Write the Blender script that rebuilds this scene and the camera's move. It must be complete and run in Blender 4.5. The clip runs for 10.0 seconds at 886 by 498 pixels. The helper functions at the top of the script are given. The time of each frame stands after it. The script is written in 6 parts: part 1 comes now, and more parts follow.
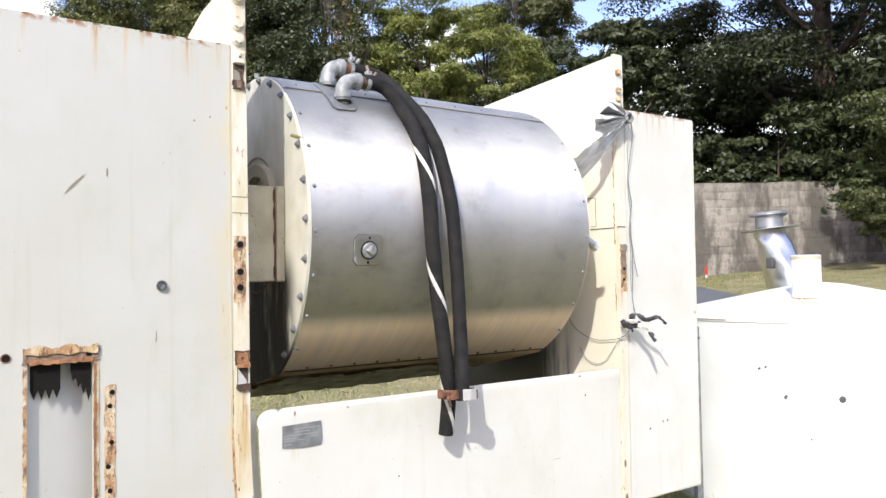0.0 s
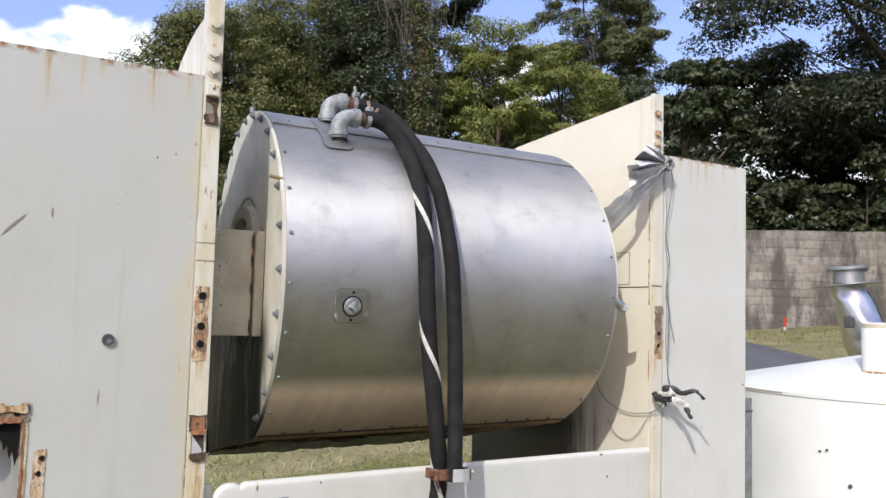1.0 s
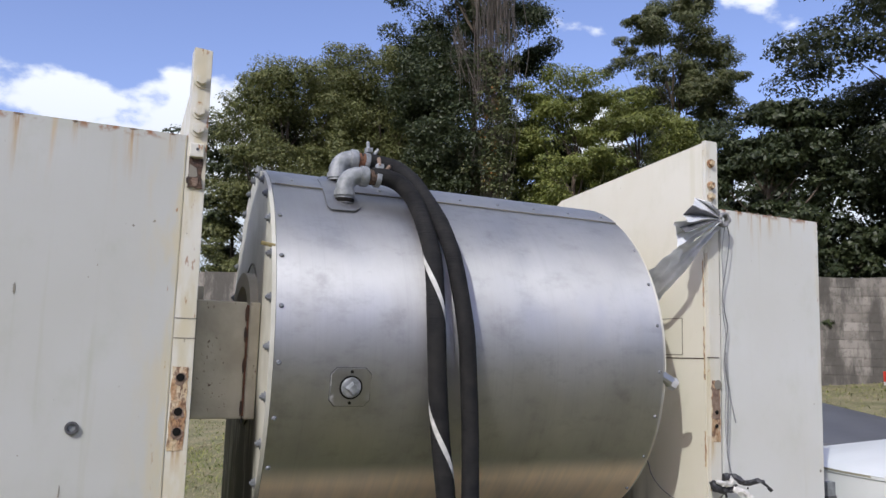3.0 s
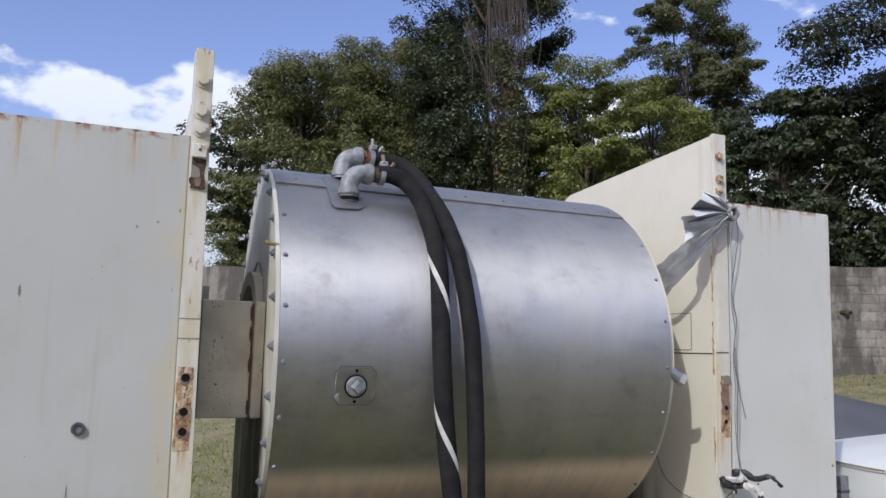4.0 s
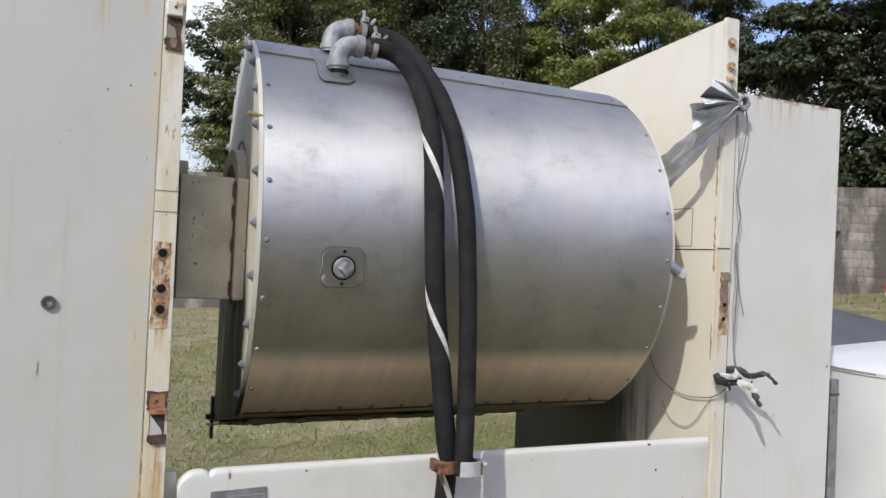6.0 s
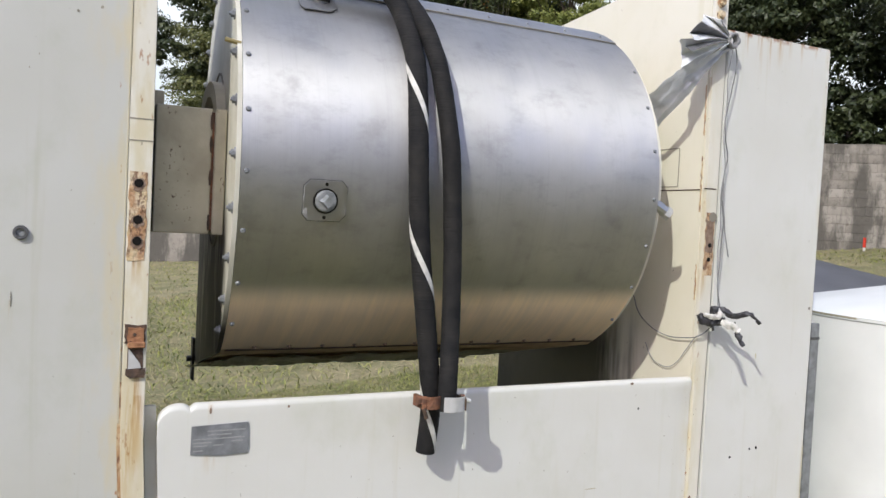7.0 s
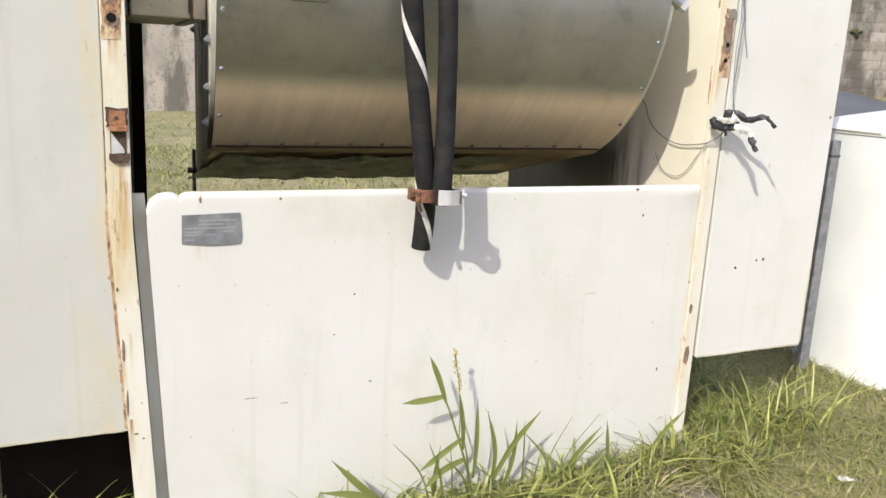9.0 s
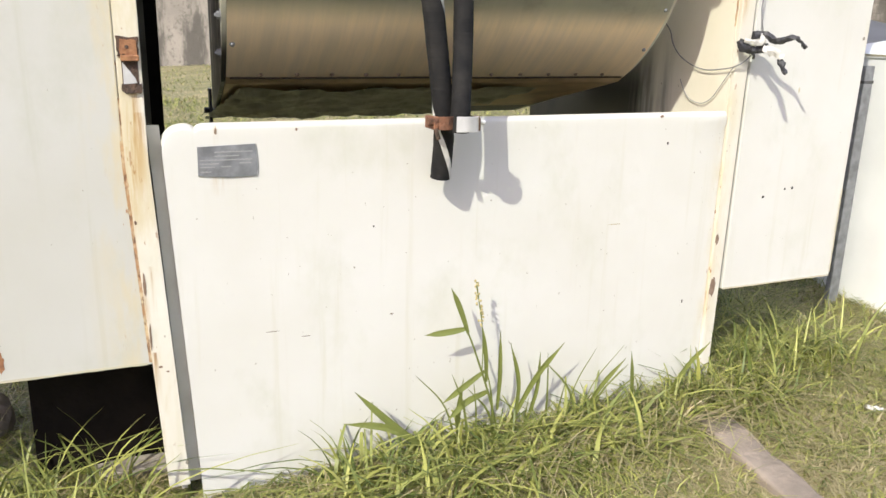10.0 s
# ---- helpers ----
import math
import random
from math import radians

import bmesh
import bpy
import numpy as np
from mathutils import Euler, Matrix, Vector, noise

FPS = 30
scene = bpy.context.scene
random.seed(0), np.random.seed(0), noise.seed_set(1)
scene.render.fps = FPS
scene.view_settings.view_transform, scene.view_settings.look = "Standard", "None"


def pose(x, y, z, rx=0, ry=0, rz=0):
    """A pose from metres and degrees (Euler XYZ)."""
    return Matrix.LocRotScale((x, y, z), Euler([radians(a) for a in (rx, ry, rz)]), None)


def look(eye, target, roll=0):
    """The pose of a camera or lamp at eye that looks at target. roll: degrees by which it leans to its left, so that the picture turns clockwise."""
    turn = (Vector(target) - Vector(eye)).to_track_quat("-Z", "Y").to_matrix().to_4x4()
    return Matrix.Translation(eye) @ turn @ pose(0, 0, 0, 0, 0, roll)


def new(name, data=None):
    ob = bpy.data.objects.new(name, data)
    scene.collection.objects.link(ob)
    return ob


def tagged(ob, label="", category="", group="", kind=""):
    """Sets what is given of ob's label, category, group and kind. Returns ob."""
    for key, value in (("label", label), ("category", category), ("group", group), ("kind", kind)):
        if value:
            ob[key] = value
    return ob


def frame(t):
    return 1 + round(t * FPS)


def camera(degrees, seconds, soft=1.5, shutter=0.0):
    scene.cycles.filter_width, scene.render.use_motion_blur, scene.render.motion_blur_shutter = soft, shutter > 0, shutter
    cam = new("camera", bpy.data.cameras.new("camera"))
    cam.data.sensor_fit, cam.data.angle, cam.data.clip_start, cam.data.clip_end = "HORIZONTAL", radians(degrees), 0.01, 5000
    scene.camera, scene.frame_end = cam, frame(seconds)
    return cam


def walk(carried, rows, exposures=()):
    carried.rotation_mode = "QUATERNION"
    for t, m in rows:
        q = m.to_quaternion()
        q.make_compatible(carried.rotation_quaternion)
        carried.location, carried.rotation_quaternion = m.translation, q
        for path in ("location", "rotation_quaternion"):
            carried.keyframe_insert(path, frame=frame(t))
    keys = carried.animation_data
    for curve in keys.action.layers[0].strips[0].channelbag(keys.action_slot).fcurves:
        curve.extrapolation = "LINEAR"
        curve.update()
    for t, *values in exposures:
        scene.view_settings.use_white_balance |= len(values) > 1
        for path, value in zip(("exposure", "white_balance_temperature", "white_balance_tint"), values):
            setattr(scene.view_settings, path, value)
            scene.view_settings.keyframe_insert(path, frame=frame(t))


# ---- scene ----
cam = camera(57.9, 10.0)
PATH = [
    (0, (-0.984, -2.481, 1.463), (0.191, -0.864, 1.534), -1.0),
    (0.5, (-0.765, -2.433, 1.504), (0.318, -0.76, 1.675), 2.3),
    (1, (-0.584, -2.36, 1.552), (0.432, -0.644, 1.709), 1.5),
    (1.5, (-0.505, -2.233, 1.564), (0.527, -0.543, 1.848), -1.6),
    (2, (-0.427, -2.177, 1.597), (0.586, -0.474, 1.867), -0.8),
    (2.5, (-0.318, -2.198, 1.629), (0.557, -0.422, 1.914), 1.8),
    (4, (-0.24, -2.221, 1.669), (0.558, -0.404, 1.918), 1.3),
    (4.5, (-0.211, -2.173, 1.642), (0.585, -0.352, 1.872), 0.9),
    (5, (-0.208, -2.14, 1.619), (0.602, -0.321, 1.807), 1.3),
    (5.5, (-0.199, -2.121, 1.604), (0.623, -0.301, 1.713), 1.9),
    (7, (-0.181, -2.06, 1.523), (0.698, -0.265, 1.456), 2.8),
    (7.5, (-0.147, -2.08, 1.488), (0.746, -0.297, 1.344), 2.0),
    (8, (-0.14, -2.044, 1.454), (0.742, -0.268, 1.192), 3.4),
    (8.5, (-0.123, -2.029, 1.404), (0.733, -0.244, 1.116), 3.0),
    (9, (-0.078, -2.049, 1.348), (0.742, -0.274, 0.926), 2.8),
    (9.5, (-0.076, -2.034, 1.318), (0.692, -0.242, 0.875), 1.3),
    (10, (-0.06, -2.039, 1.282), (0.698, -0.269, 0.743), 1.4),
]
EXPOSURES = [(0.0, 0.66, 6450, 8), (0.5, 0.35, 6400, 8), (1.0, 0.14, 6400, 9), (1.5, -0.06, 6400, 10), (2.0, -0.15, 6300, 10), (2.5, -0.17, 6200, 10), (4.0, -0.35, 6000, 10), (4.5, -0.16, 6050, 9), (5.5, -0.12, 6200, 9),
             (7.0, 0.06, 6350, 7), (7.5, 0.22, 6400, 7), (8.0, 0.32, 6500, 6), (9.0, 0.50, 6700, 6), (10.0, 0.60, 6800, 6)]
walk(cam, [(t, look(eye, target, roll)) for t, eye, target, roll in PATH], EXPOSURES)

# ---- world and sun ----
SUN_WAY = Vector((0.62, 0.50, -0.62)).normalized()      # the way the sunlight travels
world = bpy.data.worlds.new("world")
scene.world = world
world.use_nodes = True
wn, wl = world.node_tree.nodes, world.node_tree.links
wn.clear()
w_out = wn.new("ShaderNodeOutputWorld")
w_bg = wn.new("ShaderNodeBackground")
w_sky = wn.new("ShaderNodeTexSky")
w_sky.sky_type, w_sky.sun_disc = "NISHITA", False
w_sky.sun_elevation = math.asin(-SUN_WAY.z)
w_sky.sun_rotation = math.atan2(-SUN_WAY.x, -SUN_WAY.y)
w_sky.ozone_density, w_sky.dust_density, w_sky.air_density = 3.0, 1.6, 1.0
w_bg.inputs["Strength"].default_value = 0.15
w_co = wn.new("ShaderNodeTexCoord")
w_map = wn.new("ShaderNodeMapping")
w_map.inputs["Scale"].default_value = (1.0, 1.0, 1.7)
w_map.inputs["Location"].default_value = (0.35, 0.2, 0.0)
w_map.inputs["Rotation"].default_value = (0, 0, radians(-49))
w_noise = wn.new("ShaderNodeTexNoise")
w_noise.inputs["Scale"].default_value, w_noise.inputs["Detail"].default_value = 5.5, 10.0
w_noise.inputs["Roughness"].default_value = 0.52
w_sep = wn.new("ShaderNodeSeparateXYZ")
w_lift = wn.new("ShaderNodeMapRange")                  # a bank of cumulus that stands over the horizon
w_lift.inputs["From Min"].default_value, w_lift.inputs["From Max"].default_value = 0.15, 0.33
w_lift.inputs["To Min"].default_value, w_lift.inputs["To Max"].default_value = 0.20, -0.09
w_add = wn.new("ShaderNodeMath")
w_add.operation = "ADD"
w_ramp = wn.new("ShaderNodeMapRange")
w_ramp.inputs["From Min"].default_value, w_ramp.inputs["From Max"].default_value = 0.51, 0.58
w_ramp.interpolation_type = "SMOOTHSTEP"
w_shade = wn.new("ShaderNodeMapRange")                 # greyer bellies, bright heads
w_shade.inputs["From Min"].default_value, w_shade.inputs["From Max"].default_value = 0.08, 0.34
w_tone = wn.new("ShaderNodeMix")
w_tone.data_type = "RGBA"
w_tone.inputs["A"].default_value, w_tone.inputs["B"].default_value = (5.2, 5.6, 6.2, 1), (8.2, 8.3, 8.6, 1)
w_mix = wn.new("ShaderNodeMix")
w_mix.data_type = "RGBA"
wl.new(w_co.outputs["Generated"], w_map.inputs["Vector"])
wl.new(w_map.outputs["Vector"], w_noise.inputs["Vector"])
wl.new(w_co.outputs["Generated"], w_sep.inputs["Vector"])
wl.new(w_sep.outputs["Z"], w_lift.inputs["Value"])
wl.new(w_noise.outputs["Fac"], w_add.inputs[0])
wl.new(w_lift.outputs["Result"], w_add.inputs[1])
w_high = wn.new("ShaderNodeMapRange")                  # scattered cloud high overhead
w_high.inputs["From Min"].default_value, w_high.inputs["From Max"].default_value = 0.46, 0.72
w_high.inputs["To Min"].default_value, w_high.inputs["To Max"].default_value = 0.0, 0.12
w_sum = wn.new("ShaderNodeMath")
w_sum.operation = "ADD"
wl.new(w_sep.outputs["Z"], w_high.inputs["Value"])
wl.new(w_add.outputs["Value"], w_sum.inputs[0])
wl.new(w_high.outputs["Result"], w_sum.inputs[1])
wl.new(w_sum.outputs["Value"], w_ramp.inputs["Value"])
wl.new(w_sep.outputs["Z"], w_shade.inputs["Value"])
wl.new(w_shade.outputs["Result"], w_tone.inputs["Factor"])
wl.new(w_tone.outputs["Result"], w_mix.inputs["B"])
wl.new(w_ramp.outputs["Result"], w_mix.inputs["Factor"])
w_deep = wn.new("ShaderNodeMix")                       # clear upland air: a deeper blue
w_deep.data_type, w_deep.blend_type = "RGBA", "MULTIPLY"
w_deep.inputs["Factor"].default_value = 1.0
w_deep.inputs["B"].default_value = (1.70, 1.40, 1.54, 1)
wl.new(w_sky.outputs["Color"], w_deep.inputs["A"])
wl.new(w_deep.outputs["Result"], w_mix.inputs["A"])
wl.new(w_mix.outputs["Result"], w_bg.inputs["Color"])
wl.new(w_bg.outputs["Background"], w_out.inputs["Surface"])

sun = new("sun", bpy.data.lights.new("sun", "SUN"))
sun.data.energy, sun.data.angle, sun.data.color = 3.3, radians(0.55), (0.985, 0.965, 0.860)
sun.matrix_world = look(-SUN_WAY * 30, (0, 0, 0))


# ---- materials ----
def material(name, base, rough=0.6, metal=0.0, other=None, scale=6.0, bump=0.15, bump_scale=60.0, spec=0.5):
    """A two-tone surface: broad stains and fine grain, with a fine relief. Returns material, nodes, links and its shader."""
    m = bpy.data.materials.new(name)
    m.use_nodes = True
    n, l = m.node_tree.nodes, m.node_tree.links
    sh = n["Principled BSDF"]
    co = n.new("ShaderNodeTexCoord")
    big, fine = n.new("ShaderNodeTexNoise"), n.new("ShaderNodeTexNoise")
    big.inputs["Scale"].default_value, big.inputs["Detail"].default_value = scale, 6.0
    fine.inputs["Scale"].default_value, fine.inputs["Detail"].default_value = bump_scale, 4.0
    mix = n.new("ShaderNodeMix")
    mix.data_type = "RGBA"
    other = other or tuple(c * 0.8 for c in base)
    mix.inputs["A"].default_value, mix.inputs["B"].default_value = (*base, 1), (*other, 1)
    rng = n.new("ShaderNodeMapRange")
    rng.inputs["From Min"].default_value, rng.inputs["From Max"].default_value = 0.35, 0.68
    l.new(co.outputs["Object"], big.inputs["Vector"])
    l.new(co.outputs["Object"], fine.inputs["Vector"])
    l.new(big.outputs["Fac"], rng.inputs["Value"])
    l.new(rng.outputs["Result"], mix.inputs["Factor"])
    l.new(mix.outputs["Result"], sh.inputs["Base Color"])
    bp = n.new("ShaderNodeBump")
    bp.inputs["Strength"].default_value, bp.inputs["Distance"].default_value = bump, 0.01
    l.new(fine.outputs["Fac"], bp.inputs["Height"])
    l.new(bp.outputs["Normal"], sh.inputs["Normal"])
    sh.inputs["Roughness"].default_value, sh.inputs["Metallic"].default_value = rough, metal
    sh.inputs["Specular IOR Level"].default_value = spec
    return m, n, l, sh, mix, co


def add_math(n, l, op, a, b):
    m = n.new("ShaderNodeMath")
    m.operation = op
    m.use_clamp = True
    for k, v in enumerate((a, b)):
        if isinstance(v, (int, float)):
            m.inputs[k].default_value = v
        else:
            l.new(v, m.inputs[k])
    return m.outputs["Value"]


def ramp(n, l, value, lo, hi):
    r = n.new("ShaderNodeMapRange")
    r.interpolation_type = "SMOOTHSTEP"
    r.inputs["From Min"].default_value, r.inputs["From Max"].default_value = lo, hi
    l.new(value, r.inputs["Value"])
    return r.outputs["Result"]


def layer(n, l, below, colour, factor):
    m = n.new("ShaderNodeMix")
    m.data_type = "RGBA"
    l.new(below, m.inputs["A"])
    m.inputs["B"].default_value = (*colour, 1)
    l.new(factor, m.inputs["Factor"])
    return m.outputs["Result"]


def stretched(n, l, co, scale, detail=4.0, rough=0.5, shift=0.0):
    mp = n.new("ShaderNodeMapping")
    mp.inputs["Scale"].default_value, mp.inputs["Location"].default_value = scale, (shift, shift, shift)
    tx = n.new("ShaderNodeTexNoise")
    tx.inputs["Scale"].default_value, tx.inputs["Detail"].default_value, tx.inputs["Roughness"].default_value = 1.0, detail, rough
    l.new(co.outputs["Object"], mp.inputs["Vector"])
    l.new(mp.outputs["Vector"], tx.inputs["Vector"])
    return tx.outputs["Fac"]




def painted(name, base, other, edges=(), rust_top=True, runs=(), stain=0.4):
    """Old white machine paint: broad yellowing, rust runs from the top edges, stains beside the welded edges, specks and chips."""
    m, n, l, sh, mix, co = material(name, base, 0.40, other=other, scale=2.6, bump=0.06, bump_scale=22)
    sep = n.new("ShaderNodeSeparateXYZ")
    l.new(co.outputs["Object"], sep.inputs["Vector"])
    colour = mix.outputs["Result"]
    drip = stretched(n, l, co, (26, 26, 1.1), 5.0, 0.6)
    colour = layer(n, l, colour, (base[0] * 0.86, base[1] * 0.84, base[2] * 0.74), add_math(n, l, "MULTIPLY", ramp(n, l, drip, 0.56, 0.74), 0.5))
    if rust_top:
        run = stretched(n, l, co, (17, 17, 0.9), 3.0, 0.55, 4.3)
        near = ramp(n, l, sep.outputs["Z"], 1.98, 2.23)
        f = add_math(n, l, "MULTIPLY", ramp(n, l, run, 0.60, 0.72), near)
        colour = layer(n, l, colour, (0.50, 0.33, 0.14), add_math(n, l, "MULTIPLY", f, 0.75))
        edge = add_math(n, l, "MULTIPLY", ramp(n, l, sep.outputs["Z"], 2.205, 2.226), ramp(n, l, stretched(n, l, co, (30, 30, 30)), 0.48, 0.62))
        colour = layer(n, l, colour, (0.26, 0.11, 0.04), edge)
    for x0, w in edges:
        away = n.new("ShaderNodeMath")
        away.operation = "SUBTRACT"
        l.new(sep.outputs["X"], away.inputs[0])
        away.inputs[1].default_value = x0
        mag = n.new("ShaderNodeMath")
        mag.operation = "ABSOLUTE"
        l.new(away.outputs["Value"], mag.inputs[0])
        band = add_math(n, l, "SUBTRACT", 1.0, ramp(n, l, mag.outputs["Value"], 0.0, w))
        blot = ramp(n, l, stretched(n, l, co, (22, 22, 5), 6.0, 0.6, 1.7), 0.42, 0.66)
        colour = layer(n, l, colour, (0.52, 0.45, 0.28), add_math(n, l, "MULTIPLY", add_math(n, l, "MULTIPLY", band, blot), stain))
        if w > 0.1:
            continue
        spot = ramp(n, l, stretched(n, l, co, (60, 60, 18), 4.0, 0.6, 7.7), 0.64, 0.70)
        colour = layer(n, l, colour, (0.28, 0.12, 0.04), add_math(n, l, "MULTIPLY", add_math(n, l, "MULTIPLY", band, band), spot))
    streak = stretched(n, l, co, (90, 90, 5), 4.0, 0.6, 2.9)
    for x0, z0, w, h in runs:                          # rust water that ran down from a rusted spot
        off = n.new("ShaderNodeMath")
        off.operation = "SUBTRACT"
        l.new(sep.outputs["X"], off.inputs[0])
        off.inputs[1].default_value = x0
        size = n.new("ShaderNodeMath")
        size.operation = "ABSOLUTE"
        l.new(off.outputs["Value"], size.inputs[0])
        across = add_math(n, l, "SUBTRACT", 1.0, ramp(n, l, size.outputs["Value"], 0.0, w))
        down = add_math(n, l, "MULTIPLY", ramp(n, l, sep.outputs["Z"], z0 - h, z0 - 0.1 * h), add_math(n, l, "SUBTRACT", 1.0, ramp(n, l, sep.outputs["Z"], z0 + 0.004, z0 + 0.008)))
        f = add_math(n, l, "MULTIPLY", add_math(n, l, "MULTIPLY", across, down), ramp(n, l, streak, 0.36, 0.68))
        colour = layer(n, l, colour, (0.42, 0.27, 0.10), add_math(n, l, "MULTIPLY", f, 0.7))
        deep = add_math(n, l, "MULTIPLY", add_math(n, l, "MULTIPLY", across, ramp(n, l, sep.outputs["Z"], z0 - 0.3 * h, z0)), ramp(n, l, streak, 0.50, 0.68))
        colour = layer(n, l, colour, (0.22, 0.09, 0.03), add_math(n, l, "MULTIPLY", add_math(n, l, "MULTIPLY", deep, down), 0.7))
    speck = ramp(n, l, stretched(n, l, co, (75, 75, 55), 2.0, 0.5, 3.1), 0.755, 0.775)
    colour = layer(n, l, colour, (0.20, 0.17, 0.12), add_math(n, l, "MULTIPLY", speck, 0.8))
    grime = ramp(n, l, stretched(n, l, co, (5, 5, 3.4), 7.0, 0.62, 9.2), 0.5, 0.8)
    colour = layer(n, l, colour, (base[0] * 0.80, base[1] * 0.81, base[2] * 0.71), add_math(n, l, "MULTIPLY", grime, 0.65))
    l.new(colour, sh.inputs["Base Color"])
    rg = n.new("ShaderNodeMapRange")
    rg.inputs["To Min"].default_value, rg.inputs["To Max"].default_value = 0.36, 0.62
    l.new(grime, rg.inputs["Value"])
    l.new(rg.outputs["Result"], sh.inputs["Roughness"])
    return m


M_PAINT = painted("white_paint", (0.605, 0.605, 0.58), (0.565, 0.56, 0.52), ((-0.03, 0.05), (1.80, 0.05), (2.37, 0.03)), True,
                  ((1.957, 2.226, 0.014, 0.10), (2.02, 2.226, 0.02, 0.20), (2.067, 2.226, 0.016, 0.16), (2.12, 2.226, 0.02, 0.12), (2.17, 2.226, 0.012, 0.08), (2.23, 2.226, 0.014, 0.11), (2.30, 2.226, 0.012, 0.06), (0.196, 1.03, 0.008, 0.08), (0.20, 0.91, 0.03, 0.07)))
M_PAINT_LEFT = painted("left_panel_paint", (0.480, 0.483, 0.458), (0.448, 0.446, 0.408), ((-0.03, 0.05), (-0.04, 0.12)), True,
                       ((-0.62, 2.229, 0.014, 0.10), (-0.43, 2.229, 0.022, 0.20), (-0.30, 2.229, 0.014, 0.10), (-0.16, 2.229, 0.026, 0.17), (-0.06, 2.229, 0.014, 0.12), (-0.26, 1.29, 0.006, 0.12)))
M_POST = painted("post_paint", (0.65, 0.63, 0.57), (0.60, 0.57, 0.48), ((-0.02, 0.04), (0.005, 0.03), (0.03, 0.035), (1.80, 0.04)), False,
               ((0.0, 2.09, 0.011, 0.14), (0.002, 2.32, 0.012, 0.04), (0.004, 1.395, 0.022, 0.08), (0.002, 1.115, 0.016, 0.17), (0.012, 1.06, 0.03, 0.30), (0.024, 0.68, 0.014, 0.16), (0.004, 0.62, 0.012, 0.22), (0.016, 0.45, 0.016, 0.16), (1.822, 2.37, 0.016, 0.06), (1.824, 2.285, 0.016, 0.09), (1.812, 1.40, 0.02, 0.12), (1.80, 2.05, 0.006, 0.4), (1.806, 0.42, 0.012, 0.14),
               (0.010, 1.112, 0.028, 0.30), (-0.010, 0.98, 0.016, 0.45), (-0.004, 0.95, 0.012, 0.3)), 0.65)
def darkened(m):
    """Blackens the plate low down beside the drum's underside, with a streaked edge."""
    n, l = m.node_tree.nodes, m.node_tree.links
    sh = n["Principled BSDF"]
    co = n.new("ShaderNodeTexCoord")
    sep = n.new("ShaderNodeSeparateXYZ")
    l.new(co.outputs["Object"], sep.inputs["Vector"])
    below = sh.inputs["Base Color"].links[0].from_socket
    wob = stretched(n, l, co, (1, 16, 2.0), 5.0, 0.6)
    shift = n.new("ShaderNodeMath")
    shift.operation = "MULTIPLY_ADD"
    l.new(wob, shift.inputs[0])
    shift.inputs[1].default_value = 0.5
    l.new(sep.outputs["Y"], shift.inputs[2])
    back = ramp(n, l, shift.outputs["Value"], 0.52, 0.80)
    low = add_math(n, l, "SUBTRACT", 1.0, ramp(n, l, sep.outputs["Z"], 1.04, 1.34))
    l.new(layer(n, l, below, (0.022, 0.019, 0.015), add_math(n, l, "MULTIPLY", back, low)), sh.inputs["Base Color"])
    return m


M_INNER = painted("inner_plate_paint", (0.68, 0.65, 0.56), (0.64, 0.60, 0.49), (), False)


